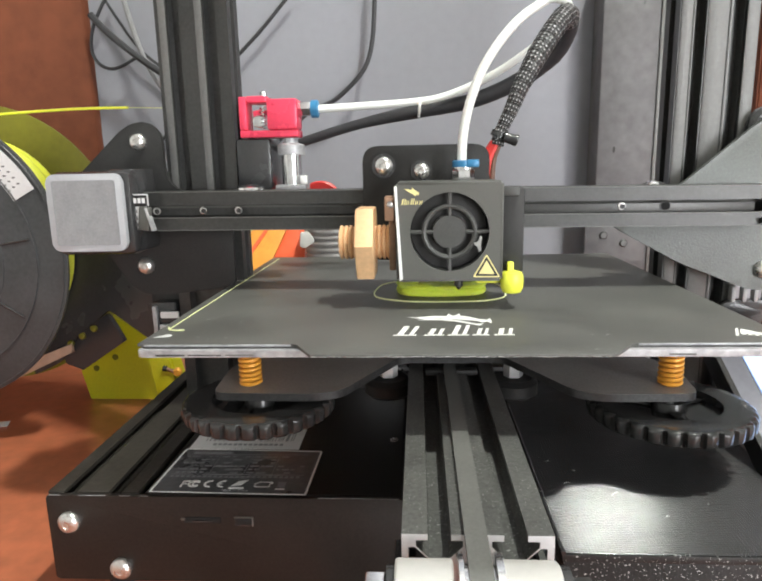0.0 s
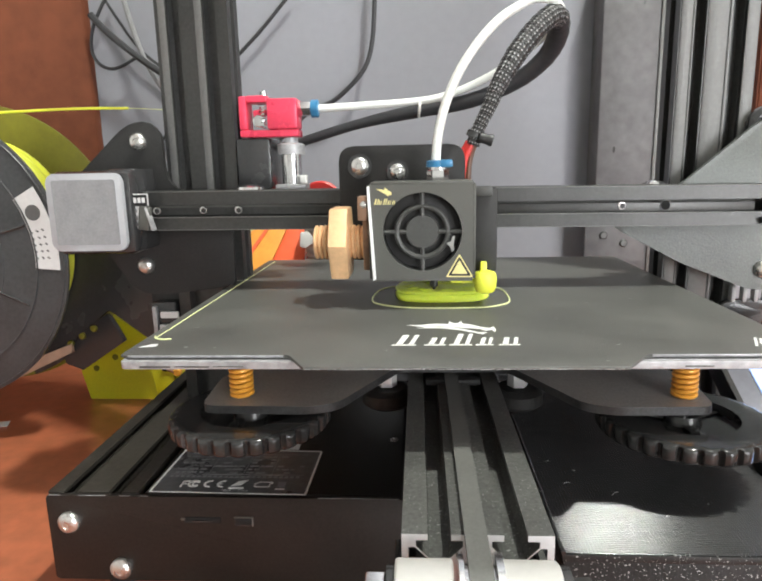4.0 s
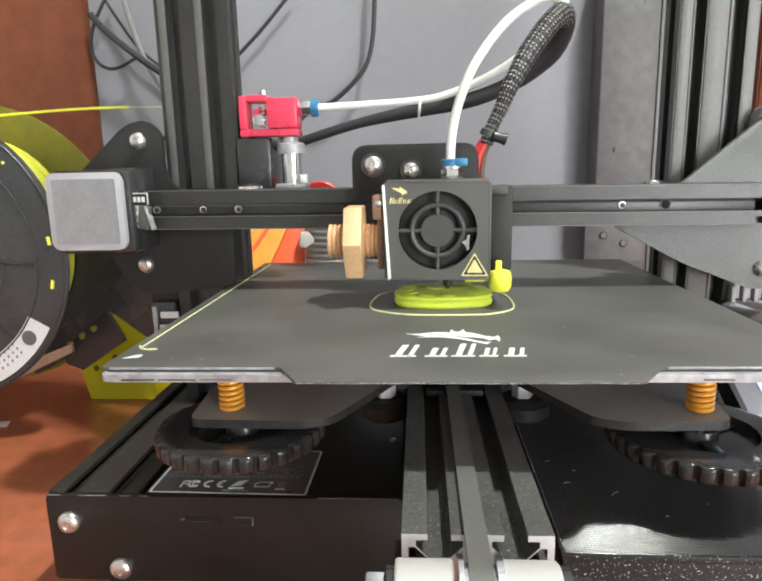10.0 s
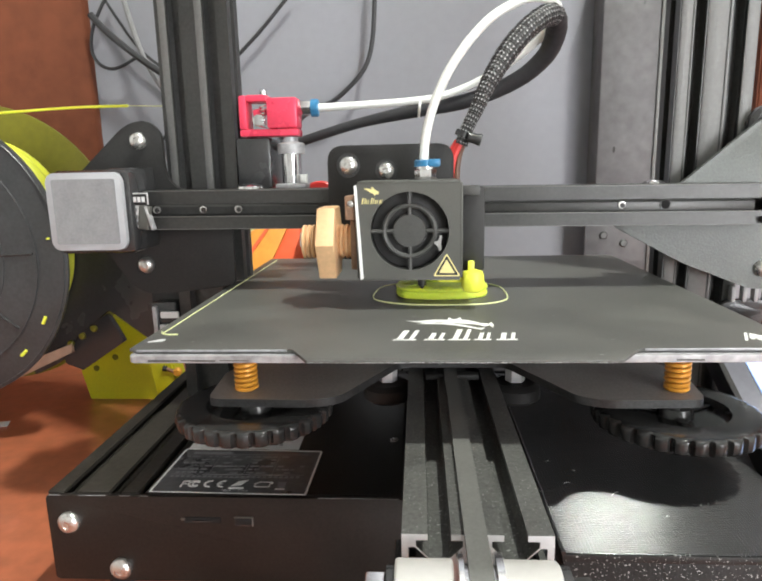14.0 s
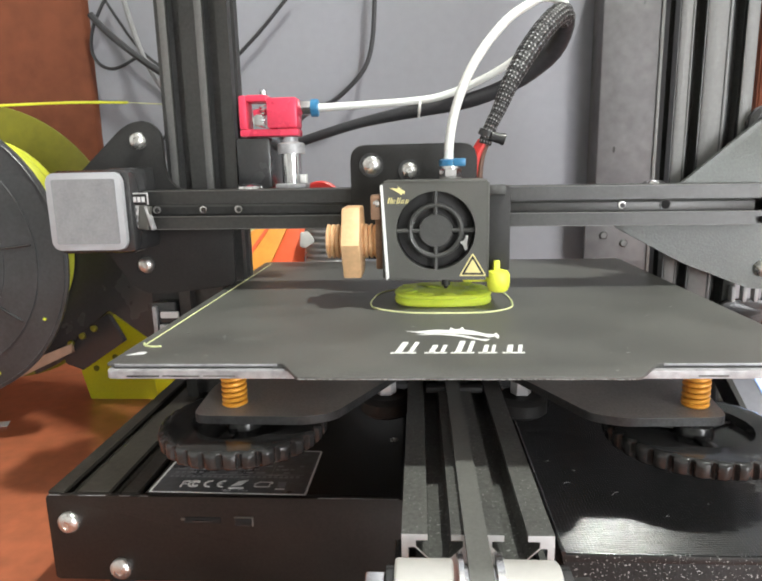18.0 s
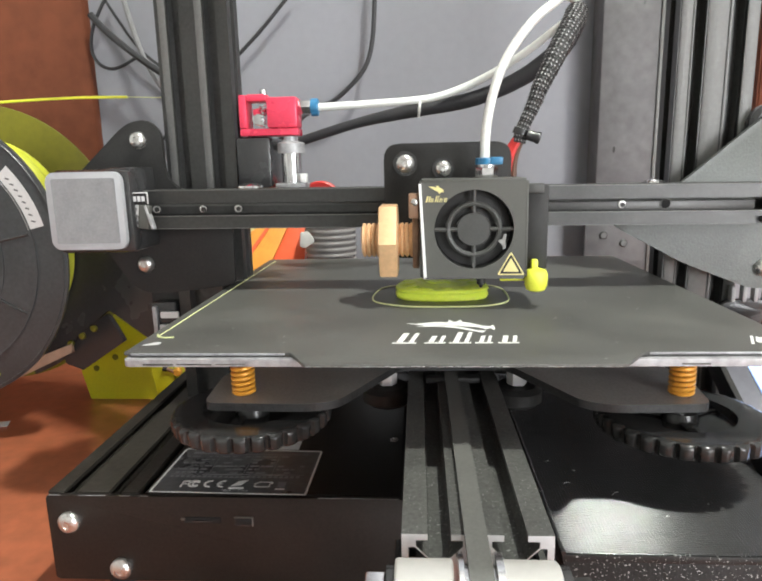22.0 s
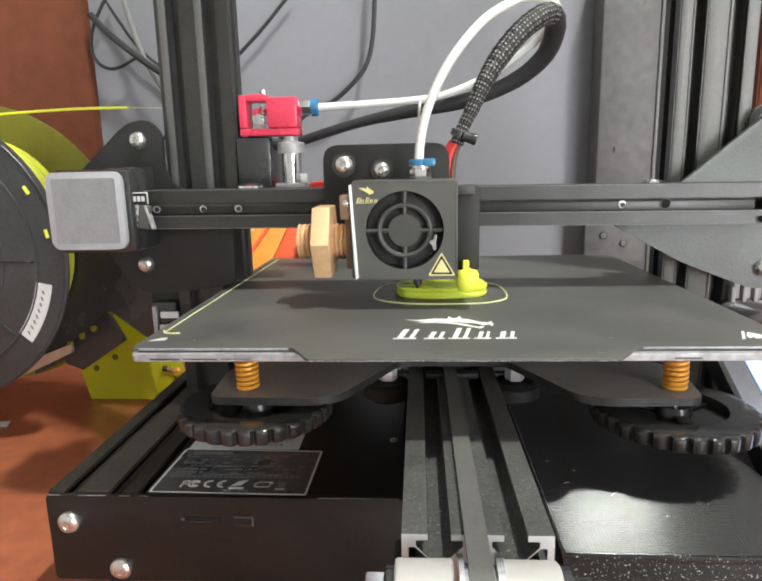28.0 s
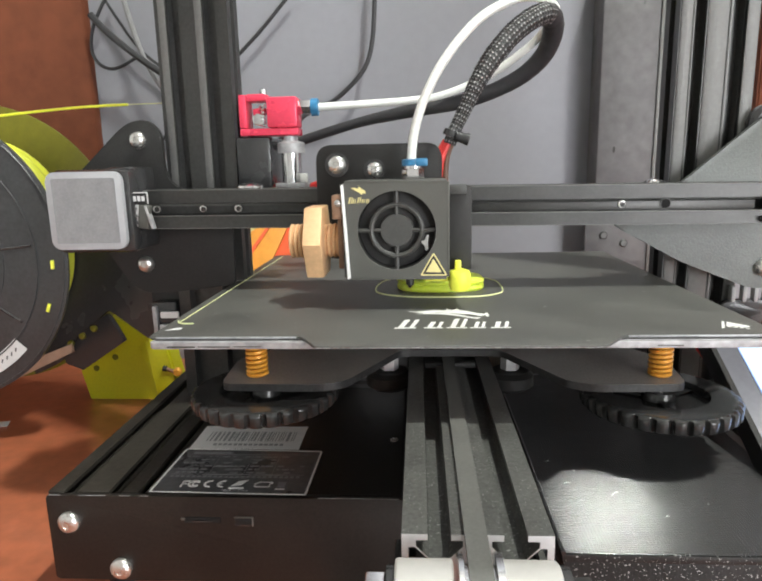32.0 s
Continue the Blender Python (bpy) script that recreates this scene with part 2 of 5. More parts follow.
def lathe(bm, p0, axis, profile, n=28, cap=True):
    """Turns (along, radius) pairs about an axis through p0."""
    p0, axis = Vector(p0), Vector(axis).normalized()
    a, b = ring_frame(axis)
    rings = []
    for s, r in profile:
        rings.append([bm.verts.new(p0 + axis * s + (a * math.cos(2 * math.pi * i / n) + b * math.sin(2 * math.pi * i / n)) * max(r, 0.01)) for i in range(n)])
    for q0, q1 in zip(rings, rings[1:]):
        for i in range(n):
            bm.faces.new((q0[i], q0[(i + 1) % n], q1[(i + 1) % n], q1[i]))
    if cap:
        bm.faces.new(rings[0][::-1])
        bm.faces.new(rings[-1])
    return bm


def curve(pts, steps=6, closed=False):
    """A smooth line through the points."""
    P = [Vector(p) for p in pts]
    out, n = [], len(P)
    for i in range(n if closed else n - 1):
        p = [P[(i + k) % n] if closed else P[min(max(i + k, 0), n - 1)] for k in (-1, 0, 1, 2)]
        for s in range(steps):
            u = s / steps
            out.append(0.5 * ((2 * p[1]) + (p[2] - p[0]) * u + (2 * p[0] - 5 * p[1] + 4 * p[2] - p[3]) * u * u
                              + (3 * p[1] - p[0] - 3 * p[2] + p[3]) * u ** 3))
    if not closed:
        out.append(P[-1])
    return out


def sweep(bm, pts, r, n=10, closed=False, flat=1.0):
    """A round rod along points."""
    P = [Vector(p) for p in pts]
    rings, a = [], None
    for i, p in enumerate(P):
        d = (P[(i + 1) % len(P)] - P[i - 1]) if closed else (P[min(i + 1, len(P) - 1)] - P[max(i - 1, 0)])
        d.normalize()
        a = (a - d * a.dot(d)).normalized() if a else d.orthogonal().normalized()
        b = d.cross(a)
        rr = r[i] if isinstance(r, (list, tuple)) else r
        rings.append([bm.verts.new(p + (a * math.cos(2 * math.pi * k / n) + b * math.sin(2 * math.pi * k / n) * flat) * rr) for k in range(n)])
    pairs = list(zip(rings, rings[1:])) + ([(rings[-1], rings[0])] if closed else [])
    for q0, q1 in pairs:
        for k in range(n):
            bm.faces.new((q0[k], q0[(k + 1) % n], q1[(k + 1) % n], q1[k]))
    if not closed:
        bm.faces.new(rings[0][::-1])
        bm.faces.new(rings[-1])
    return bm


AX = {"x": lambda u, v, w: (w, u, v), "y": lambda u, v, w: (u, w, v), "z": lambda u, v, w: (u, v, w)}


def prism(bm, outline, axis, w0, w1, bev=0.0, ends=None):
    """A flat outline pushed along an axis: for x the outline is (y, z), for y (x, z), for z (x, y)."""
    t = bmesh.new()
    f = AX[axis]
    lo = [t.verts.new(f(u, v, w0)) for u, v in outline]
    hi = [t.verts.new(f(u, v, w1)) for u, v in outline]
    n = len(outline)
    a, b = t.faces.new(lo[::-1]), t.faces.new(hi)
    if ends is not None:
        a.material_index = b.material_index = ends
    for i in range(n):
        t.faces.new((lo[i], lo[(i + 1) % n], hi[(i + 1) % n], hi[i]))
    if bev:
        rim = [e for e in t.edges if (e.verts[0] in lo) == (e.verts[1] in lo)]
        bmesh.ops.bevel(t, geom=rim, offset=bev, segments=2, affect="EDGES", profile=0.5)
    merge(bm, t)
    return bm


def rounded(x0, x1, y0, y1, r, n=5):
    out = []
    for cx, cy, a0 in ((x1 - r, y1 - r, 0), (x0 + r, y1 - r, 90), (x0 + r, y0 + r, 180), (x1 - r, y0 + r, 270)):
        for i in range(n + 1):
            a = radians(a0 + 90 * i / n)
            out.append((cx + r * math.cos(a), cy + r * math.sin(a)))
    return out


def soften(outline, r, n=3):
    """Rounds an outline's corners."""
    out, k = [], len(outline)
    for i in range(k):
        p, a, b = Vector(outline[i]), Vector(outline[i - 1]), Vector(outline[(i + 1) % k])
        da, db = (a - p), (b - p)
        rr = min(r, da.length * 0.45, db.length * 0.45)
        s, e = p + da.normalized() * rr, p + db.normalized() * rr
        for j in range(n + 1):
            u = j / n
            out.append(tuple(s * (1 - u) ** 2 + p * 2 * u * (1 - u) + e * u * u))
    return out


def slotted(cx, cy, w, h, vee=0.0):
    """Outline of a T-slot extrusion, w by h, with a slot every 20 mm on each side; vee bevels the slots' mouths, or below zero widens them straight."""
    def side(length):
        pts, k = [], round(length / 20)
        for i in range(k):
            c = 20 * i + 10
            d = 1.8 + 0.6 * abs(vee)
            m, e = 3.1 + abs(vee), 3.1 - min(0, vee)
            pts += [(c - m, 0), (c - e, d), (c - 6.2, d), (c - 6.2, d + 1.7), (c - 2.6, 7.2), (c + 2.6, 7.2), (c + 6.2, d + 1.7),
                    (c + 6.2, d), (c + e, d), (c + m, 0)]
        return pts
    out = []
    x0, y0 = cx - w / 2, cy - h / 2
    out.append((x0, y0))
    out += [(x0 + s, y0 + d) for s, d in side(w)]
    out.append((x0 + w, y0))
    out += [(x0 + w - d, y0 + s) for s, d in side(h)]
    out.append((x0 + w, y0 + h))
    out += [(x0 + w - s, y0 + h - d) for s, d in side(w)]
    out.append((x0, y0 + h))
    out += [(x0 + d, y0 + h - s) for s, d in side(h)]
    return out


def bolt(parent, at, axis, r, h, name="bolt", label=""):
    """A button-head screw with a hex socket."""
    ax = Vector(axis)
    bm = lathe(B(), at, ax, [(0, r), (h * 0.35, r), (h * 0.6, r * 0.9), (h * 0.82, r * 0.72), (h * 0.96, r * 0.5), (h, r * 0.34), (h * 0.9, r * 0.3), (h * 0.88, r * 0.02)], 20)
    return part(name, bm, "nickel", parent, label)


def structure(name, bm, material, label):
    return tagged(part(name, bm, material, None), label, kind="structure")


# ---------------------------------------------------------------- the room
structure("wall_north", box(B(), -1700, 1700, 450, 550, -800, 1900), "wall", "pale grey painted wall behind the printer")
bm = box(B(), -1700, 600, -1900, -1800, -800, 1900)
box(bm, 1500, 1700, -1900, -1800, -800, 1900)
box(bm, 600, 1500, -1900, -1800, -800, -300)
box(bm, 600, 1500, -1900, -1800, 800, 1900)
structure("wall_south", bm, "ceiling", "pale painted wall with a window opening")
win = structure("window_1", box(B(), 600, 1500, -1860, -1850, -300, 800), "glass", "clear window pane in the wall")
win.visible_shadow = False
for x0, x1, z0, z1 in ((600, 640, -300, 800), (1460, 1500, -300, 800), (640, 1460, -300, -260), (640, 1460, 760, 800), (1035, 1065, -260, 760)):
    part("window_frame", box(B(), x0, x1, -1880, -1830, z0, z1, 3), "ceiling", None).parent = win
structure("wall_east", box(B(), 1700, 1800, -1900, 550, -800, 1900), "ceiling", "pale painted side wall")
structure("wall_west", box(B(), -1800, -1700, -1900, 550, -800, 1900), "ceiling", "pale painted side wall")
structure("ceiling", box(B(), -1800, 1800, -1900, 550, 1900, 2000), "ceiling", "white ceiling")
structure("floor", box(B(), -1800, 1800, -1900, 550, -900, -800), "floor", "grey floor")

table = thing("table", (0, 0, TABLE), "red-brown glossy wooden tabletop under the printer", "table")
part("tabletop", box(B(), -900, 700, -250, 449, TABLE - 25, TABLE, 2), "table", table)
for sx in (-860, 660):
    for sy in (-210, 405):
        part("leg", box(B(), sx - 25, sx + 25, sy - 25, sy + 25, -800, TABLE - 25, 2), "table", table)

panel = thing("wood_panel", (-519, 433, TABLE), "tall red-brown wooden panel standing against the wall", "panel")
part("side_panel", box(B(), -960, -321.4, 438, 449, TABLE, 830, 1), "wood_door", panel)
part("edge_band", box(B(), -321.3, -320.4, 438.5, 448.5, TABLE, 830, 0.2), "wood_door", panel)
panel = thing("wood_panel", (404, 433, 113), "red-brown wooden panel hung on the wall", "panel")
part("side_panel", box(B(), 276.6, 600, 417, 449.6, 113, 830, 2), "wood_door", panel)
part("edge_band", box(B(), 275.5, 276.5, 418, 449, 113, 830, 0.2), "wood_door", panel)

lamp = thing("ceiling_light", (570, -235, 1899), "small square white ceiling light", "ceiling light")
part("frame", prism(B(), rounded(495, 645, -310, -160, 20), "z", 1876, 1899), "ceiling", lamp)
part("diffuser", prism(B(), rounded(510, 630, -295, -175, 15), "z", 1873, 1875.5), "lampglow", lamp)


def wall_cable(pts, r, material, label):
    c = thing("cable", pts[0], label, "cable", "cables on the wall")
    part("cord", sweep(B(), curve(pts, 8), r, 8), material, c)


wall_cable([(-304, 441, 258), (-295.7, 441, 242.8), (-288.7, 441, 231.7), (-279.6, 441, 217.4), (-268.9, 441, 204.3), (-253.6, 441, 191.5), (-235, 441, 178)], 1.3, "cable", "thin dark cable slanting down the wall")
wall_cable([(-124.3, 441.5, 254.1), (-132.8, 441.5, 245.6), (-155.9, 441.5, 221.3), (-185, 441.5, 194.6), (-215.4, 441.5, 167.9), (-257.9, 441.5, 125.4)], 1.6, "cable", "thin dark cable hanging slack on the wall")
wall_cable([(-49, 435.4, 277.1), (-51.5, 435.4, 245.6), (-55.1, 435.4, 204.3), (-64.8, 435.4, 180), (-90.3, 436.6, 156.9), (-118.3, 439.1, 144.8), (-154.7, 439.1, 113.2)], 2.1, "cable", "black cable hanging in a bow on the wall")
wall_cable([(-297.8, 436.0, 250.6), (-305.6, 436.0, 238.4), (-312.3, 436.0, 225.3), (-315.4, 436.0, 210.6), (-313.4, 436.0, 199.9), (-306.3, 436.0, 192.4), (-296.8, 436.0, 190.0), (-286.8, 436.0, 192.7), (-278.9, 436.0, 196.7), (-272.1, 436.0, 199.9)], 1.5, "cable", "looped dark cable beside the cupboard")
wall_cable([(-311.0, 432, 236.6), (-290.7, 426.9, 216.4), (-256.7, 426.9, 189.7), (-213, 426.9, 161.8), (-179, 426.9, 137.5)], 3.1, "cable", "thick dark cable crossing the corner")
wall_cable([(-285.8, 434.2, 271.1), (-281, 434.2, 252.9), (-268.8, 434.2, 206.7), (-254.3, 434.2, 176.4), (-227.5, 434.2, 137.5)], 2.5, "wallcable", "pale grey cable hanging on the wall")

# ---------------------------------------------------------------- the printer's base
base = thing("printer_base", (0, 200, TABLE), "black aluminium base frame of the printer", "printer frame")
for name, cx in (("side_rail", -156.5), ("side_rail", 156.5)):
    rail = part(name, prism(B(), slotted(cx, -60, 40, 40), "y", 88.5, 340, ends=0), "dusty", base)
part("cross_beam", prism(B(), slotted(235, -60, 40, 40), "x", -136, 136), "anod", base)
part("rear_beam", prism(B(), slotted(356, -60, 40, 40), "x", -176, 176), "dusty", base)
for sx in (-156.5, 156.5):
    for sy in (110, 320):
        part("foot", lathe(B(), (sx, sy, TABLE), (0, 0, 1), [(0, 9), (12, 11), (15, 11)]), "plastic", base)

yrail = thing("bed_rail", (0, 0, -40), "dusty black aluminium bed rail with bright cut ends", "rail")
part("rail", prism(B(), slotted(0, -20, 40, 40), "y", 0, 345 - 10, ends=1), ["rail", "cut"], yrail)
part("end_plate", box(B(), -20, 20, 335.2, 338, -39.5, -0.5, 0.4), "blackplate", yrail)

tens = thing("belt_tensioner", (0, -15, -40), "ivory rollers on a steel shaft carrying the bed belt", "belt tensioner")
AXZ = -7.4
part("shaft", cyl(B(), (-29, -15, AXZ), (27, -15, AXZ), 2.5), "steel", tens)
part("nut", prism(B(), [(-15 + 6 * math.cos(radians(60 * i + 15)), AXZ + 6 * math.sin(radians(60 * i + 15))) for i in range(6)], "x", -28.5, -23.5, 0.5), "steel", tens)
part("washer", cyl(B(), (-23.3, -15, AXZ), (-21.4, -15, AXZ), 7.5), "plastic", tens)
part("roller", lathe(B(), (-21.2, -15, AXZ), (1, 0, 0), [(0, 8.6), (0.5, 9), (13.5, 9), (14, 8.6)]), "roller", tens)
part("roller", lathe(B(), (4.6, -15, AXZ), (1, 0, 0), [(0, 8.6), (0.5, 9), (13, 9), (13.5, 8.6)]), "roller", tens)
part("pulley", lathe(B(), (-6.0, -15, AXZ), (1, 0, 0), [(0, 10.6), (1.2, 10.6), (1.5, 8.2), (8.6, 8.2), (8.9, 10.6), (10.6, 10.6)]), "steel", tens)
part("washer", cyl(B(), (18.3, -15, AXZ), (20.5, -15, AXZ), 8), "plastic", tens)
part("nut", prism(B(), [(-15 + 5.4 * math.cos(radians(60 * i)), AXZ + 5.4 * math.sin(radians(60 * i))) for i in range(6)], "x", 20.6, 26, 0.5), "anod", tens)
for sx in (-21.6, 21.6):
    part("bracket", box(B(), sx - 1.2, sx + 1.2, -19, 25, -38, -18, 0.5), "plastic", tens)
ends = [(-15 + 9.4 * math.cos(radians(a)), AXZ + 9.4 * math.sin(radians(a))) for a in range(90, 271, 12)]
loop = [(334, 2.0)] + ends + [(-15, -15.6), (334, -15.6)]
inner = [(334, -14.4), (-15, -14.4)] + [(-15 + 8.2 * math.cos(radians(a)), AXZ + 8.2 * math.sin(radians(a))) for a in range(270, 89, -12)] + [(334, 0.8)]
part("belt", prism(B(), loop + inner, "x", -3.6, 2.2), "belt", tens, "flat dark rubber belt")

cbox = thing("control_box", (-85, 150, TABLE + 15), "black steel control box with a white-framed rating label", "control box")
part("cover", prism(B(), soften([(-134, -80), (-22.5, -80), (-22.5, -40.2), (-134, -40.2)], 1.5), "y", 88.5, 300), "black", cbox)
part("front_plate", prism(B(), rounded(-176.5, -22, -81, -40.6, 1.5), "y", 86, 88.3, 0.4), "black", cbox)
# highlight along the box's top front edge, drawn as short bright strips
for x0, x1 in ((-175, -170), (-162, -150), (-144, -139), (-135, -131), (-58, -24)):
    part("worn_glint_edge", box(B(), x0, x1, 86.1, 86.5, -40.75, -40.45), "alu", cbox)
bolt(cbox, (-167, 86, -53), (0, -1, 0), 4.9, 3.2)
bolt(cbox, (-146, 86, -75), (0, -1, 0), 4.9, 3.2)
part("card_slot", box(B(), -116, -100, 85.6, 86.4, -52.8, -49.8, 0.3), "void", cbox, "dark card slot")
# glint at the slot's left end, set on as a lighter chip
part("slot_glint", box(B(), -117.4, -115.6, 85.5, 86.3, -51.4, -50.2, 0.2), "shroud", cbox)
part("card", box(B(), -112, -104, 85.2, 85.9, -52, -51.2, 0.1), "plastic", cbox)
part("usb_socket", box(B(), -94, -86, 85.5, 86.4, -53.8, -49.4, 0.4), "plastic", cbox)
part("usb_opening", box(B(), -93.4, -86.6, 85.3, 85.6, -53.0, -49.9, 0.1), "void", cbox)
part("usb_rim_glint", box(B(), -94.2, -85.8, 85.4, 85.9, -49.9, -49.3, 0.1), "shroud", cbox)
# glint down the socket's right edge, painted as a pale bar
part("usb_rim_glint", box(B(), -86.5, -85.9, 85.3, 85.9, -53.6, -49.9, 0.1), "paleplate", cbox)
for sx, sy in ((-28, 141), (-28, 250), (-128, 250)):
    bolt(cbox, (sx, sy, -40.2), (0, 0, 1), 2.2, 1.2)
part("rating_label", prism(B(), [(-132.1, 88.8), (-63.2, 87.6), (-62.4, 128.3), (-130.9, 130.0)], "z", -40.2, -40.1), "labelface", cbox, "black rating label with a white frame")
rim = soften([(-132.2, 88.7), (-63.1, 87.5), (-62.3, 128.4), (-130.9, 130.2)], 1.6)
core = soften([(-131.0, 89.7), (-64.1, 88.5), (-63.2, 127.5), (-129.9, 129.2)], 1.0)
bm = B()
ring = [[bm.verts.new((x, y, -40.0)) for x, y in side] for side in (rim, core)]
for i in range(len(rim)):
    j = (i + 1) % len(rim)
    bm.faces.new((ring[0][i], ring[0][j], ring[1][j], ring[1][i]))
part("label_frame", bm, "white", cbox)
random.seed(4)
for row in range(6):
    y = 106 + row * 3.1
    for c0, c1 in ((-127, -112), (-110, -96), (-94, -83), (-81, -68)):
        x = c0
        while x < c1 - 1.5:
            w = random.uniform(1.2, 4.5)
            if random.random() < (0.85 if c0 in (-127, -94) else 0.5):
                part("print_bar", box(B(), x, min(x + w, c1), y, y + 1.3, -40.1, -40.03), "dimink", cbox)
            x += w + random.uniform(0.6, 1.4)
for x in (-111.2, -95.2, -82.2):
    part("table_line", box(B(), x, x + 0.3, 105.4, 124, -40.1, -40.03), "dimink", cbox)
for y in (104.6, 124.2):
    part("table_line", box(B(), -128, -67, y, y + 0.3, -40.1, -40.03), "dimink", cbox)
for k in range(24):
    part("print_bar", box(B(), -128 + 2.5 * k, -126.4 + 2.5 * k, 102, 103.6, -40.1, -40.03), "dimink", cbox)
part("print_bar", box(B(), -125.3, -105.8, 125.0, 126.8, -40.1, -40.03), "plaqueink", cbox)


def arc_mark(cx, cy, r, a0, a1, w=1.1):
    pts = [(cx + r * math.cos(radians(a0 + (a1 - a0) * i / 10)), cy + r * math.sin(radians(a0 + (a1 - a0) * i / 10))) for i in range(11)]
    back = [(cx + (r - w) * math.cos(radians(a0 + (a1 - a0) * i / 10)), cy + (r - w) * math.sin(radians(a0 + (a1 - a0) * i / 10))) for i in range(10, -1, -1)]
    part("mark", prism(B(), pts + back, "z", -40.1, -40.0), "white", cbox)


for x0, x1, y0, y1 in ((-120.2, -119.3, 93.5, 99), (-120.2, -117.0, 98, 99), (-120.2, -117.7, 95.8, 96.6)):
    part("mark", box(B(), x0, x1, y0, y1, -40.1, -40.0), "white", cbox)
arc_mark(-114.4, 96.3, 3.0, 40, 320)
arc_mark(-113.7, 96.3, 1.9, 40, 320, 0.8)
arc_mark(-107.2, 96.3, 3.0, 80, 280)
arc_mark(-101.3, 96.3, 3.0, 80, 280)
part("mark", box(B(), -103.8, -101.7, 96, 96.7, -40.1, -40.0), "white", cbox)
part("mark", prism(B(), [(-97.7, 94.5), (-93.2, 95.5), (-91.0, 99.8), (-95.0, 99)], "z", -40.1, -40.0), "white", cbox)
part("mark", box(B(), -98.2, -91.4, 92.4, 93.6, -40.1, -40.0), "white", cbox)
for p in ([(-87.8, 96.6), (-85.1, 99), (-84.7, 98.4), (-86.9, 96.2)], [(-86.9, 94), (-80.6, 94), (-80.6, 94.6), (-86.9, 94.6)], [(-87.4, 94.2), (-86.8, 94.2), (-86.8, 97), (-87.4, 97)],
          [(-81.0, 94.2), (-80.3, 94.2), (-80.3, 97), (-81.0, 97)], [(-86.0, 98), (-80.6, 98), (-80.6, 98.6), (-86.0, 98.6)], [(-80.2, 96.8), (-79.2, 97.6), (-80.6, 98.8), (-81.1, 98)]):
    part("mark", prism(B(), p, "z", -40.1, -40.0), "paper", cbox)
part("mark", box(B(), -77.5, -73.4, 92, 92.9, -40.1, -40.0), "white", cbox)
part("mark", prism(B(), [(-77.0, 94), (-73.9, 94), (-73.6, 98.5), (-77.4, 98.5)], "z", -40.1, -40.03), "dimink", cbox)
words = bpy.data.curves.new("writing", "FONT")
words.body, words.size, words.extrude = "Made in China", 0.0021, 0.00002
txt = new("writing", words)
words.materials.append(M["paper"])
txt.parent = cbox
txt.location = (mm(-101, 90.4, -40.06) - mm(*ORIGIN[cbox.name]))
stick = part("serial_sticker", prism(B(), [(-129.5, 130.5), (-74.5, 130.0), (-74.5, 157), (-129.5, 157)], "z", -40.2, -40.08), "paper", cbox, "white barcode sticker")
x = -124.0
while x < -79:
    w = random.choice((0.5, 0.5, 1.0, 1.5))
    part("barcode_bar", box(B(), x, x + w, 139, 150, -40.08, -40.02), "plaqueink", stick)
    x += w + random.choice((0.6, 0.6, 1.1))
x = -119.0
while x < -85:
    part("print_bar", box(B(), x, x + 1.9, 134, 136.2, -40.08, -40.02), "plaqueink", stick)
    x += 2.6

cover = thing("storage_box", (75, 60, TABLE), "glossy black printed storage box with ridged top", "storage box")
# lid of parallel printed beads, each a low arch
bm, rows = B(), []
y = 31.0
while y < 200:
    for v, h in ((0.0, 0.0), (0.07, 0.05), (0.15, 0.095), (0.25, 0.13), (0.4, 0.145), (0.6, 0.135), (0.8, 0.085), (0.95, 0.02)):
        rows.append([bm.verts.new((x, y + v, -26.1 + h + 0.002 * math.sin(x * 3.9 + y))) for x in np.linspace(30.4, 123, 64)])
    y += 1.0
for q0, q1 in zip(rows, rows[1:]):
    for i in range(63):
        bm.faces.new((q0[i], q0[i + 1], q1[i + 1], q1[i]))
part("lid", bm, "cover", cover, "glossy black lid with fine printed ridges")
part("lid_border", sweep(B(), [(30.3 + 0.1 * math.sin(k * 2.1), 30.8 + 1.3 * k, -26.1 + 0.12 * math.sin(k * 1.7)) for k in range(130)], 0.75, 8), "cover", cover)
part("body", box(B(), 31, 122, 33.5, 200, TABLE, -29.6, 0.6), "coverface", cover)
random.seed(21)
for x, y, a, w in ((40, 74, 0.5, 3.2), (37, 92, 0.3, 1.6), (56, 66, 0.9, 4.5), (47, 84, 2.2, 1.4), (70, 52, 0.2, 1.2), (88, 60, 1.4, 1.8)):
    d = Vector((math.cos(a), math.sin(a) * 0.6, 0)) * w
    c = Vector((x, y, -25.8))
    part("fibre", sweep(B(), curve([c, c + d * 0.5 + Vector((0, 0.4, 0)), c + d], 3), 0.09, 5), "greycable", cover)
part("front_edge", box(B(), 30, 123, 30.9, 34, -29.4, -26.5, 0.5), "coverface", cover)

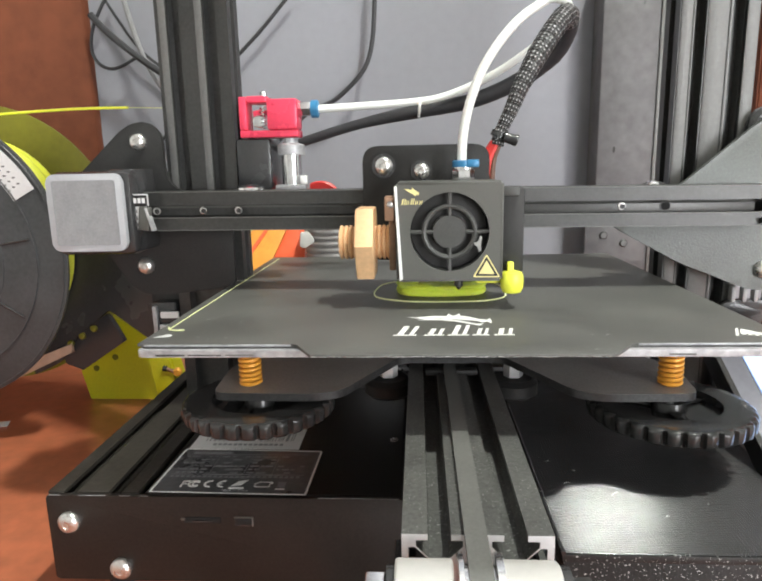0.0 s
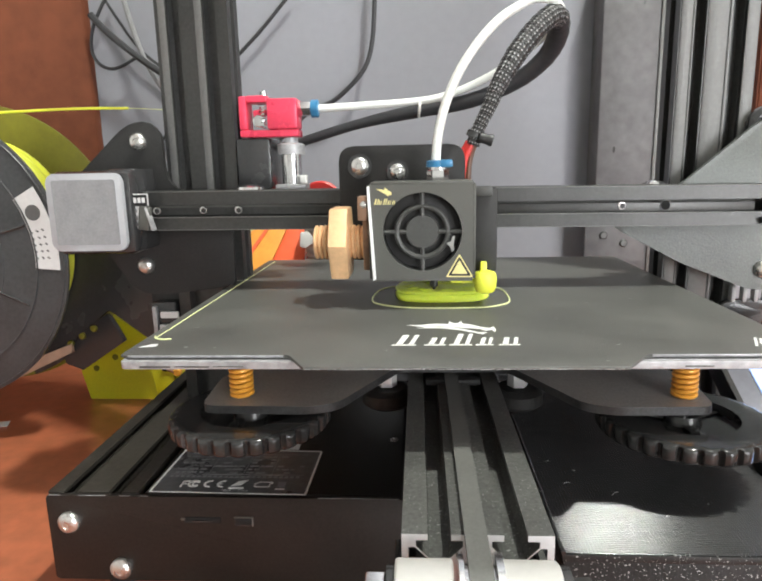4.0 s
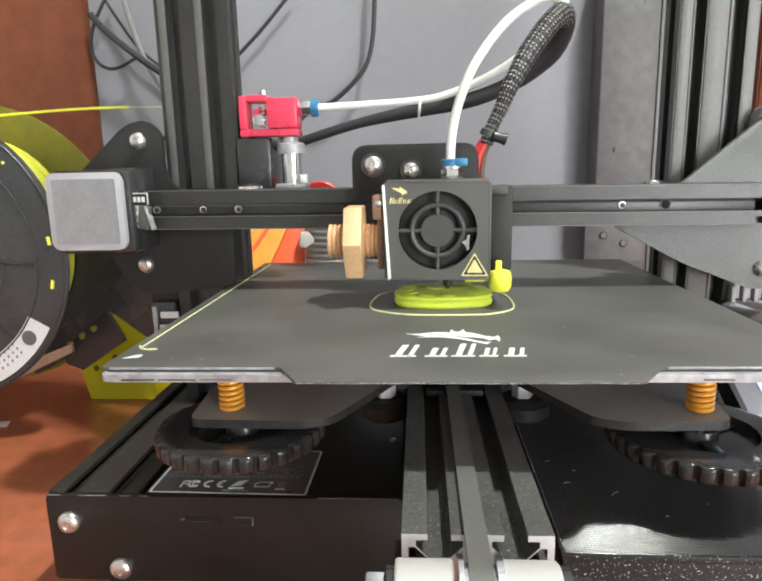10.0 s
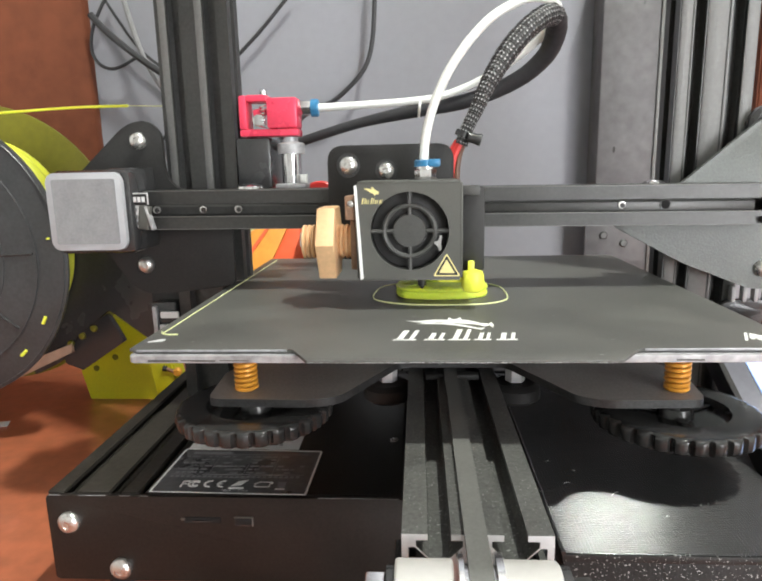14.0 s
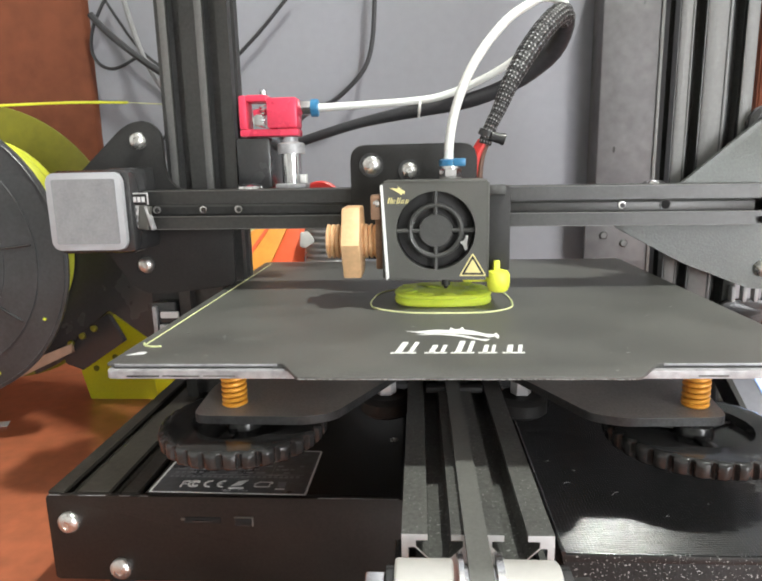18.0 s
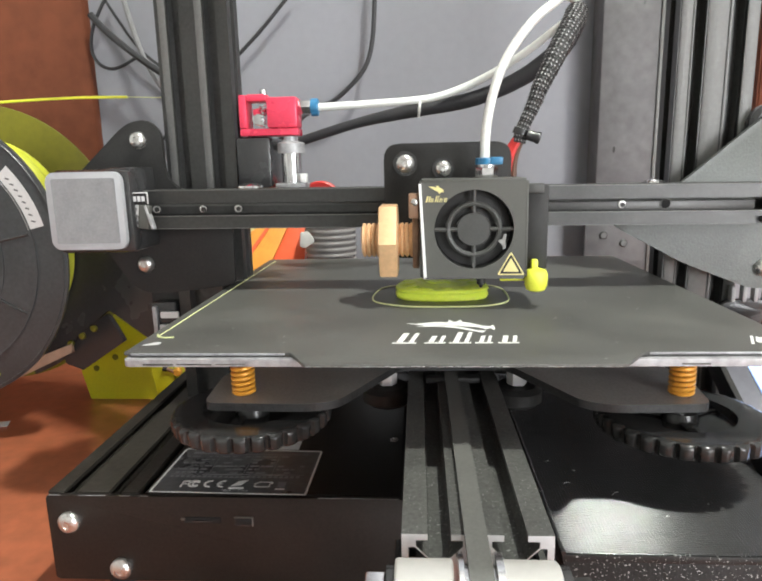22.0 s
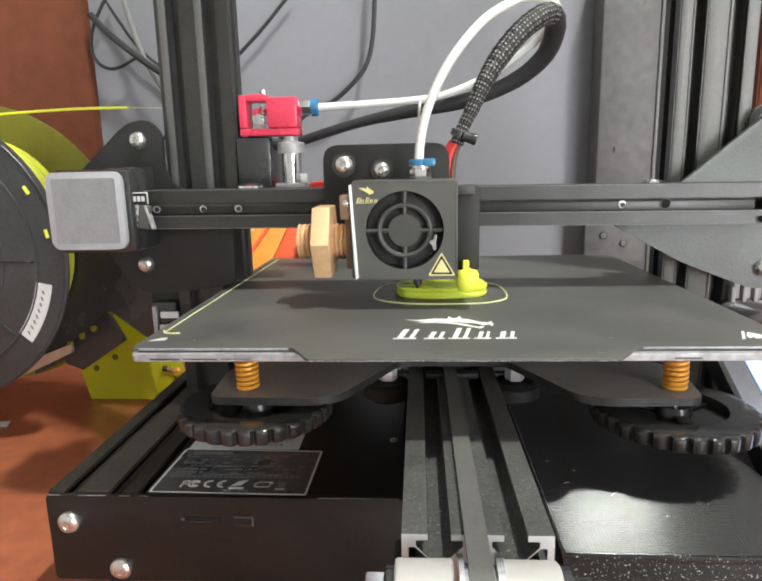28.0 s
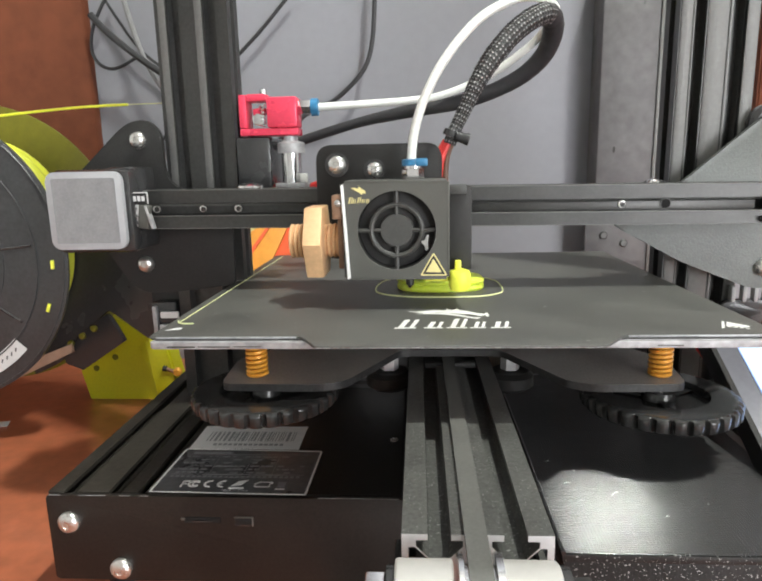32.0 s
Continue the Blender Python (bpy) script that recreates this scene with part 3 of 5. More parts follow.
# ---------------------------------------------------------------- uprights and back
for cx, lab in ((-136.5, "black slotted aluminium upright"), (141.0, "black slotted aluminium upright with pale strips for its lit faces")):
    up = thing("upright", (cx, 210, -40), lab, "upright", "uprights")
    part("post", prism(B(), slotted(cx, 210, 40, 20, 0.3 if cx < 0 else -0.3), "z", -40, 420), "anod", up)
    # light on the slot faces is painted as pale strips; left ones stop low down
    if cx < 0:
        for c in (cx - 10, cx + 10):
            part("lit_lip", box(B(), c - 7.9, c - 3.9, 199.5, 199.95, 60, 420, 0.15), "paleplate", up, "pale strip painted where the slot bevel is lit")
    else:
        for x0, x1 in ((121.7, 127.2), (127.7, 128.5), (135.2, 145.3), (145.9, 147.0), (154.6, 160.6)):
            part("lit_lip", box(B(), x0, x1, 199.4, 199.95, -40, 420, 0.15), "paleplate", up, "pale strip painted on the lit slot face")
    for sz in (-20, 0):
        bolt(up, (cx + (21 if cx < 0 else -21), 210, sz), (1 if cx < 0 else -1, 0, 0), 4.5, 3)

psu = thing("power_supply", (173, 440, 16), "grey galvanised steel power supply hung on the wall", "power supply")
part("case", box(B(), 143.4, 195.2, 418, 449.6, -6, 265, 1.8), "psu", psu)
part("case_edge", box(B(), 191.4, 195.6, 416.6, 417.9, -6, 265, 0.5), "paleplate", psu)
part("mounting_lug", prism(B(), rounded(135.5, 187.7, 6.4, 57.4, 2.4), "y", 414.5, 417.6, 0.3), "psu", psu)
for p in ((151.3, 30.6), (169.5, 23.4)):
    part("bolt", lathe(B(), (p[0], 414.5, p[1]), (0, -1, 0), [(0, 3.6), (1, 3.6), (2, 2.6)], 18), "anod", psu)
for x, z, w, h in ((157.9, 106, 1.1, 2.9), (155.5, 211.8, 0.9, 1.9), (177.1, 226.4, 0.8, 1.6)):
    part("hole", prism(B(), [(x + w * math.cos(radians(30 * i)), z + h * math.sin(radians(30 * i))) for i in range(12)], "y", 417.7, 418.3), "fanpit" if h > 2 else "ink", psu)

# ---------------------------------------------------------------- spool on the left
spool = thing("filament_spool", (-351, 280, 40.5), "black spool of fluorescent yellow filament with white labels", "filament spool")
SC, SR = (-351.0, 40.5), 101.5
bm = lathe(B(), (SC[0], 245, SC[1]), (0, 1, 0), [(0, 99.5), (0.8, SR), (3.0, SR), (3.4, 60), (2.0, 28), (-0.8, 27), (-0.8, 80), (-0.2, 82), (0, 84)], 72)
part("front_flange", bm, "flange", spool)
for q in (99.6, 81.5, 58.0, 30.0):
    part("flange_ring", sweep(B(), [(SC[0] + q * math.cos(radians(a)), 244.6 if q > 82 else 244.0, SC[1] + q * math.sin(radians(a))) for a in range(0, 360, 5)], 0.55, 6, closed=True), "flange", spool)
part("rear_flange", lathe(B(), (SC[0], 312, SC[1]), (0, 1, 0), [(0, 106), (1, 108), (3, 108), (4, 106)], 72), "olive", spool)
part("winding", lathe(B(), (SC[0], 249, SC[1]), (0, 1, 0), [(0, 55), (0.5, 75), (50.5, 75.5), (51, 55)], 72), "neonpart", spool)
for i in range(9):
    a = radians(40 * i + 8)
    d, s = Vector((math.cos(a), 0, math.sin(a))), Vector((-math.sin(a), 0, math.cos(a)))
    c0, c1 = Vector((SC[0], 244.0, SC[1])) + d * 30, Vector((SC[0], 244.0, SC[1])) + d * 79
    part("rib", sweep(B(), [c0, c1], 1.0, 6), "plastic", spool)
for a, half in ((79.5, 2.3), (98, 2.3), (134, 0.5), (260, 2.3), (279, 2.3)):
    c = Vector((SC[0] + 91.5 * math.cos(radians(a)), 244.6, SC[1] + 91.5 * math.sin(radians(a))))
    d = Vector((-math.sin(radians(a)), 0, math.cos(radians(a)))) * half
    part("window", sweep(B(), [c - d * 1.25, c - d, c + d, c + d * 1.25], 1.15, 10), "neonpart", spool, "narrow slot showing yellow filament")


def spool_label(a0, a1, r0, r1, lab):
    pts = [(SC[0] + r1 * math.cos(radians(a0 + (a1 - a0) * i / 8)), SC[1] + r1 * math.sin(radians(a0 + (a1 - a0) * i / 8))) for i in range(9)]
    pts += [(SC[0] + r0 * math.cos(radians(a1 + (a0 - a1) * i / 8)), SC[1] + r0 * math.sin(radians(a1 + (a0 - a1) * i / 8))) for i in range(9)]
    return part("label", prism(B(), pts, "y", 244.3, 244.6), "paper", spool, lab)


lab1 = spool_label(27, 61, 77, 97, "white paper label with dark print")
lab2 = spool_label(210, 238, 80, 91.5, "narrow white paper label")
for k, (dr, r0, r1) in enumerate(((32, 80, 82), (35, 80, 84), (38, 80, 82), (41, 80, 84), (44, 80, 84))):
    for r in (82, 86, 90):
        a = radians(dr)
        part("print_bar", box(B(), SC[0] + r * math.cos(a) - 1, SC[0] + r * math.cos(a) + 1, 244.1, 244.35, SC[1] + r * math.sin(a) - 0.5, SC[1] + r * math.sin(a) + 0.5), "ink", lab1)
a = radians(52)
part("mark", lathe(B(), (SC[0] + 88 * math.cos(a), 244.1, SC[1] + 88 * math.sin(a)), (0, 1, 0), [(0, 5.2), (0.25, 5.2)]), "ink", lab1)
for dr in range(213, 237, 3):
    a = radians(dr)
    part("print_bar", box(B(), SC[0] + 86 * math.cos(a) - 1.4, SC[0] + 86 * math.cos(a) + 1.4, 244.1, 244.35, SC[1] + 86 * math.sin(a) - 0.5, SC[1] + 86 * math.sin(a) + 0.5), "ink", lab2)

stand = thing("spool_stand", (-353, 280, TABLE), "black stand with a rod carrying the filament spool", "spool stand")
part("rod", cyl(B(), (-351, 236, 40.5), (-351, 336, 40.5), 13), "plastic", stand)
part("post", prism(B(), [(-470, TABLE), (-425, TABLE), (-342, 52), (-368, 52)], "y", 322, 334, 1), "plastic", stand)
for k in range(3):
    part("peg", lathe(B(), (-288 + 10 * k, 301.5, -35.5 + 6 * k), (0, -1, 0), [(0, 2.6), (1.6, 2.6), (2.2, 2)]), "olive", stand)
part("side_arm", prism(B(), soften([(-262, 84), (-204, 82), (-208, -40), (-227, -31), (-255, -9), (-283, -30), (-300, -52), (-322, -62), (-316, -20), (-300, 30), (-290, 62)], 3), "y", 302, 308), "plastic", stand, "black spool holder arm")
part("peg_bar", prism(B(), [(-302.3, -41.8), (-260.4, -13.6), (-250.5, -33), (-249.0, -36.5), (-285.0, -60), (-298.3, -54.9)], "y", 308.5, 314), "plastic", stand)

strand = thing("filament", (-300, 280, 136), "thin yellow filament running from spool to extruder", "filament")
part("strand", sweep(B(), curve([(-470, 285, 120), (-400, 283, 128), (-340, 281, 134), (-306, 280, 136.4), (-250, 275, 138.9), (-211, 275, 139.6)], 8), 0.9, 8), "neonpart", strand)
part("far_end", sweep(B(), curve([(-211, 275, 139.6), (-190, 262, 138), (-160, 240, 135), (-112, 214, 127)], 8), 0.3, 6), "skirt", strand, "pale thin stretch of filament")

loose = thing("loose_filament", (-300, 280, 90), "loose yellow filament turns lifting off the spool", "filament")
random.seed(8)
for k in range(24):
    lift, y = random.uniform(7.5, 9.5), 250.5 + 2.1 * k
    arc = [(math.radians(12 + 88 * i / 14), 74.5 + lift * math.sin(math.pi * i / 14) ** 0.8) for i in range(15)]
    part("turn", sweep(B(), [(SC[0] + q * math.cos(a), y, SC[1] + q * math.sin(a)) for a, q in arc], 1.9, 6), "neonpart", loose)

slip = thing("paper_strip", (-334, 280, TABLE), "narrow pale paper strip lying on the table", "paper strip")
part("strip", prism(B(), [(-380, 268), (-333, 277), (-336.5, 286), (-382, 281)], "z", TABLE + 0.1, TABLE + 0.6), "paper", slip)

batten = thing("wooden_batten", (-402.9, 300, TABLE), "pale brown wooden batten leaning up against the spool stand", "batten")
part("strip", prism(B(), [(-422.1, -95.0), (-312.3, -45.2), (-286.0, -34.9), (-286.1, -42.0), (-315.2, -55.2), (-402.9, -95.0)], "y", 297.5, 301.5, 0.4), "batten", batten)

yb = thing("yellow_bracket", (-262, 343, TABLE), "yellow printed plastic bracket standing on the table", "bracket")
part("block", prism(B(), soften([(-302.9, -68.8), (-257.0, -40.6), (-243.4, -38.5), (-225.0, -47.9), (-219.0, -78.8), (-237.0, TABLE), (-297.1, TABLE)], 1.2), "y", 335, 352), "yellowbox", yb)
part("fin", prism(B(), soften([(-273.7, -17.5), (-238.3, -35.5), (-240.5, -43.1), (-256.1, -43.1)], 0.8), "y", 329, 334.8), "yellowbox", yb)
part("fold", prism(B(), soften([(-249.1, -48.5), (-243.4, -40.4), (-226.1, -49.0), (-220.1, -78.1), (-237.0, -93.2), (-238.3, -78.7)], 1.0), "y", 332, 334.9, 0.6), "yellowbox", yb)
part("knob", lathe(B(), (-218.0, 335, -70), (0, -1, 0), [(0, 3.4), (4, 3.4), (5, 2.4)]), "spring", yb)
part("stem", cyl(B(), (-226.5, 332, -67.2), (-221, 332, -69), 1.6), "tan", yb)
part("nut", cyl(B(), (-229.5, 332, -66.3), (-226.5, 332, -67.2), 2.6), "plastic", yb)
for p in ((-271.7, -57.6), (-289.1, -67.3)):
    part("hole", cyl(B(), (p[0], 334.6, p[1]), (p[0], 335.2, p[1]), 2.6), "olive", yb)

# ---------------------------------------------------------------- things seen under the gantry
op = thing("orange_panel", (-130, 310, 0), "orange and red plastic panel behind the printer", "panel")


def leaning(*args):
    bm = prism(*args)
    for v in bm.verts:
        v.co.y += 0.55 * (v.co.z - 22)
    return bm


part("left_face", leaning(B(), soften([(-154, 10), (-154, 47), (-128, 56), (-114, 56), (-126.8, 26), (-134, 12)], 1), "y", 306, 312, 0.5), "orange", op)
part("right_face", leaning(B(), [(-133, 12), (-126.4, 26.5), (-113.6, 56), (-101.6, 56), (-102.6, 12)], "y", 308, 314, 0.3), "orangered", op)
part("corner_face", leaning(B(), soften([(-153.5, 42), (-134, 55), (-150, 56), (-154, 52)], 1.5), "y", 305.2, 306), "gold", op)
part("fold", leaning(B(), soften([(-151, 24), (-130, 55), (-127, 55), (-150, 20)], 0.8), "y", 305.0, 306.2, 0.4), "orangered", op)
part("foot", box(B(), -150, -104, 308, 330, TABLE, 11.5, 1), "plastic", op)

bottle = thing("clear_container", (-81, 310, TABLE), "clear ribbed plastic cup standing behind the bed", "container")
prof = [(0, 17)] + [(2 + 4.4 * i + d, 19.6 - e) for i in range(35) for d, e in ((0, 0.9), (1.2, 0), (2.4, 0), (3.4, 0.9))]
part("body", lathe(B(), (-80.8, 310, TABLE), (0, 0, 1), prof + [(157, 18)], 40), "ribbed", bottle)
# the cup's glare spot, made as a white piece in front of it
part("glare_patch", prism(B(), soften([(-100.5, 40), (-97, 38.6), (-94.5, 40.2), (-89.5, 43.5), (-91, 46.8), (-94, 51), (-99.6, 50.4)], 1.4), "y", 288.4, 290.2, 0.6), "white", bottle, "small white patch painted as glare on the cup")

scr = thing("lead_screw", (-98, 250, -40), "dark lead screw and motor behind the gantry", "lead screw")
part("motor", box(B(), -160, -122, 232, 274, -40, 8, 3), "plastic", scr)
part("screw", cyl(B(), (-141, 250, 8), (-141, 250, 400), 4), "anod", scr)

end = thing("limit_switch", (-164, 200, -10), "small limit switch with steel bracket on the upright", "limit switch")
part("body", box(B(), -172, -158, 196, 206, -2, 20, 1), "plastic", end)
part("bracket", box(B(), -170.5, -168, 193, 196, -2, 18, 0.3), "alu", end)
part("lever", box(B(), -166, -155, 193, 195, 11, 15, 0.6), "paper", end)
part("connector", box(B(), -167, -159, 193.4, 195.8, 0, 7, 0.3), "paper", end)
part("mount", box(B(), -176, -150, 206, 224, -4, 30, 1), "blackplate", end)

# ---------------------------------------------------------------- display
lcd = thing("display_unit", (165, 100, -40), "lit blue display in a grey frame beside the base", "display")
tilt = Matrix.Rotation(radians(30), 3, "X")


def tilted(x0, x1, v0, v1, w0, w1, bev=0.3):
    bm = box(B(), x0, x1, v0, v1, w0, w1, bev)
    for v in bm.verts:
        v.co = tilt @ v.co + Vector((0, 109, -4.5))
    return bm


part("frame", tilted(120, 215, -70, 38, -8, -1), "bezel", lcd)
part("screen", tilted(132, 205, -58, 30, -1, 0), "screen", lcd)
part("edge", tilted(119, 121.5, -70, 38, -9, 1), "blackplate", lcd)
part("mount", box(B(), 137, 176, 96, 104, -39, -14, 1), "blackplate", lcd)
wire = thing("red_wire", (150, 190, -40), "short red wire rising beside the display", "wire")
part("cord", sweep(B(), curve([(138.5, 190, -4.5), (142.8, 190, -10.3), (145.7, 190, -13.7), (148.3, 190, -16.5)], 5), 2.0, 8), "redwire", wire)
part("sheath", sweep(B(), curve([(147.6, 190.5, -15.8), (150, 192, -20), (151.5, 193, -30), (152, 193, -39.9)], 5), 2.6, 8), "cable", wire)
hub = thing("dark_bracket", (165, 198, 2), "dark cable holder beside the upright", "bracket")
part("body", prism(B(), rounded(151, 195, 2, 19, 7), "y", 195, 200, 1), "plastic", hub)
for i in range(4):
    part("tooth", box(B(), 157 + 6 * i, 159.2 + 6 * i, 194, 198.5, 18, 27, 0.4), "greycable", hub)

# ---------------------------------------------------------------- gantry (rises slowly)
gantry = thing("gantry", (0, 175, 75), "black slotted crossbeam with end plates and steel bolts", "gantry")
part("beam", prism(B(), slotted(175, 75, 20, 20), "x", -157, 160), "anod", gantry)
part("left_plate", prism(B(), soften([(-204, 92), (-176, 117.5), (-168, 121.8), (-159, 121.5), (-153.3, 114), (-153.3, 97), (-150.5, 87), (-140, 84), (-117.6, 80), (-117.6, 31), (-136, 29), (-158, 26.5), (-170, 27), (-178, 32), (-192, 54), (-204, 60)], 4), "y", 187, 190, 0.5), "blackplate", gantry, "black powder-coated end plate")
# toned paler than the left plate to show it lit
part("right_plate", prism(B(), soften([(116, 82), (123, 85), (158, 115), (166, 119), (178, 116), (200, 95), (200, 50), (178, 29), (163, 28), (125, 43), (92, 61), (86, 66)], 5), "y", 187, 190, 0.6), "greyplate", gantry, "powder-coated end plate greyed for the light on it")
for x, z in ((-166.4, 111.2), (-168, 43.2), (167.5, 115), (168, 39.5)):
    bolt(gantry, (x, 187, z), (0, -1, 0), 4.6, 3.6)
for x, z in ((-167.5, 111.5), (-169.5, 41.5), (-108, 76), (168, 114), (168, 38), (112, 76)):
    part("wheel", lathe(B(), (x, 192, z), (0, 1, 0), [(0, 8), (2.5, 10.5), (6.5, 10.5), (9, 8)], 28), "plastic", gantry)
part("hole", cyl(B(), (107.1, 166.2, 75.2), (107.1, 167.4, 75.2), 2.3), "void", gantry)
part("hole_rim", lathe(B(), (107.1, 166.3, 75.2), (0, -1, 0), [(0, 2.2), (0.3, 2.3), (0.3, 2.6), (0, 2.7)], 20), "anod", gantry)
for x in (-150.5, -125.8, -107.4, 86):
    sc = part("screw", lathe(B(), (x, 167.2, 75.2), (0, -1, 0), [(0, 1.9), (1.0, 1.9), (1.2, 1.7), (1.25, 1.4)], 18), "nickel", gantry)
    part("socket", cyl(B(), (x + 0.3, 165.9, 75.0), (x + 0.3, 166.2, 75.0), 1.3), "fanpit", sc)
# highlights on the beam's edges, laid on as thin pale strips
for z0, z1 in ((84.55, 85.0), (71.4, 71.85), (65.0, 65.35)):
    part("edge_glint", box(B(), -156, 159, 164.75, 165.1, z0, z1, 0.08), "paleplate", gantry, "thin pale strip painted as the beam's edge highlight")
part("slot_insert", box(B(), 8, 150, 166.6, 168, 72.1, 76.6, 0.2), "anod", gantry)
part("belt_pulley", lathe(B(), (164, 166, 75), (0, 1, 0), [(0, 9), (1.2, 9.5), (1.6, 6.5), (8, 6.5), (8.4, 9.5), (10, 9)], 30), "steel", gantry)
part("belt_clamp", box(B(), 152, 182, 162, 165.8, 66, 69, 0.5), "blackplate", gantry)
part("belt", box(B(), -155, 160, 172, 177.6, 76.2, 77.4), "belt", gantry)
part("cap_nut", lathe(B(), (104, 176, 85.2), (0, 0, 1), [(0, 3.2), (0.8, 3.0), (1.8, 2), (2.1, 1)]), "steel", gantry)
part("cap_nut", lathe(B(), (-104, 178, 85.2), (0, 0, 1), [(0, 7), (1.2, 6.6), (2.4, 4), (2.8, 1)]), "steel", gantry)

motor = thing("gantry_motor", (-178, 168, 76), "black stepper motor behind a pale square plaque", "motor")
part("body", box(B(), -200, -157, 153.5, 186.5, 55, 97, 4), "plastic", motor)
part("front", box(B(), -190, -161.5, 151, 154, 58, 96, 1), "blackplate", motor)
part("plaque", prism(B(), rounded(-197.1, -158.9, 57.9, 95.9, 4.2), "y", 147.5, 150.5, 0.5), "plaque", motor, "pale grey rounded plastic plaque")
part("plaque_print", prism(B(), rounded(-194.0, -162.0, 61.0, 92.8, 1.0), "y", 147.2, 147.6), "plaqueink", motor, "plain grey printed square")
part("connector", box(B(), -158.4, -155.2, 157, 166, 67.8, 79.4, 0.4), "paper", motor, "white connector housing")
tag = part("printed_tag", box(B(), -159.6, -150.4, 156.4, 157.2, 79.2, 85.2, 0.2), "blackplate", motor, "small dark tag with pale print")
part("tag_edge", box(B(), -159.8, -150.2, 156.1, 156.5, 84.8, 85.4, 0.1), "paper", tag)
part("tag_edge", box(B(), -150.6, -150.0, 156.1, 156.5, 79.4, 85.0, 0.1), "paper", tag)
for k in range(3):
    part("print_bar", box(B(), -157.8 + 2.2 * k, -156.2 + 2.2 * k, 156.1, 156.45, 80.8, 83.4, 0.1), "paper", tag)
for z in (69.2, 72.6, 76):
    part("contact", box(B(), -158.6, -156.6, 156.4, 157.2, z, z + 1.8, 0.2), "ink", motor)
part("clip", box(B(), -155.2, -149.6, 154.5, 158, 67.2, 79.0, 0.4, Matrix.Rotation(radians(8), 3, "Y")), "shroud", motor)
part("clip_edge", box(B(), -150.2, -149.0, 154.0, 158, 66.8, 78.8, 0.2, Matrix.Rotation(radians(-14), 3, "Y")), "alu", motor)
part("arm", box(B(), -172, -158, 158, 187, 92, 98, 2.5), "plastic", motor)

ext = thing("extruder", (-97, 205, 100), "red metal extruder on a black motor with steel fittings", "extruder")
part("motor", box(B(), -116, -96.3, 198, 238, 84.8, 113, 2), "plastic", ext)
part("body", box(B(), -113, -80.5, 198, 212, 113.5, 117.5, 0.8), "red", ext)
part("arm", box(B(), -113, -108.8, 198, 212, 117.6, 135.6, 0.8), "red", ext)
part("bar", box(B(), -108.7, -97.5, 198, 212, 132, 135.8, 0.8), "red", ext)
part("block", box(B(), -97.4, -80.5, 197, 212, 117.6, 134, 1.2), "red", ext)
part("lever", prism(B(), soften([(-105, 123), (-99, 126), (-99, 129), (-106, 128)], 1), "y", 200, 208, 0.6), "red", ext)
part("gear", lathe(B(), (-102, 200, 122), (0, -1, 0), [(0, 3.2), (3, 3.2), (3.4, 2)], 24), "steel", ext)
part("spring", sweep(B(), [(-99.6 + 1.6 * math.cos(i * 0.9), 198 + 1.6 * math.sin(i * 0.9), 118 + i * 0.28) for i in range(44)], 0.35, 6), "steel", ext)
part("screw", lathe(B(), (-99.8, 203, 135.8), (0, 0, 1), [(0, 1.8), (2.6, 1.8), (3.2, 1)]), "steel", ext)
part("fitting", prism(B(), [(204 + 4 * math.cos(radians(60 * i)), 128.5 + 4 * math.sin(radians(60 * i))) for i in range(6)], "x", -80.3, -73.5, 0.4), "steel", ext)
part("collar", lathe(B(), (-73.4, 204, 128.5), (1, 0, 0), [(0, 4.8), (3.6, 4.8), (4, 4)]), "blue", ext)
part("cylinder", cyl(B(), (-85.5, 202, 85.5), (-85.5, 202, 104), 5.6, n=28), "steel", ext, "polished steel cylinder")
part("cylinder_cap", lathe(B(), (-85.5, 202, 104), (0, 0, 1), [(0, 7.6), (5.2, 7.6), (5.6, 7), (6.4, 4), (9, 4)], 28), "alu", ext)
part("cylinder_base", box(B(), -94, -77, 195, 209, 84.8, 87.6, 0.5), "alu", ext)
part("cylinder_lug", box(B(), -80, -76.5, 195, 200, 87.7, 92.5, 0.4), "white", ext)
red = thing("red_spacer", (-72, 240, 70), "red rounded plastic spacer behind the crossbeam", "spacer")
part("disc", lathe(B(), (-76, 238, 74), (0, 1, 0), [(0, 12.5), (1, 13.5), (5, 13.5), (6, 12)], 36), "redwire", red)

# ---------------------------------------------------------------- print head (slides along the gantry)
head = thing("tool_carriage", (-25, 150, 70), "black print head with fan shroud and copper-coloured nut", "print head")
part("carriage_plate", prism(B(), soften([(-65, 50), (-3, 50), (-3, 106.3), (-65, 106.3)], 8, 5), "y", 160, 163, 0.5), "blackplate", head)
for x, z, r in ((-54.5, 96.6, 4.6), (-36, 93.8, 4.0)):
    bolt(head, (x, 160, z), (0, -1, 0), r, 3.4)
    part("washer", cyl(B(), (x, 158.6, z), (x, 160, z), r + 1.4), "plastic", head)
part("heat_sink", box(B(), -42, -10, 134, 159, 50, 88, 0.8), "anod", head)
# shroud: a folded steel box, open fan mouth in front
FX, FZ, FR = -24.3, 67.8, 17.1
S0, S1, T0, T1, SY = -46.6, -2.4, 47.2, 88.4, 120.0
N = 48
bm = B()
rim, mid, edge = [], [], []
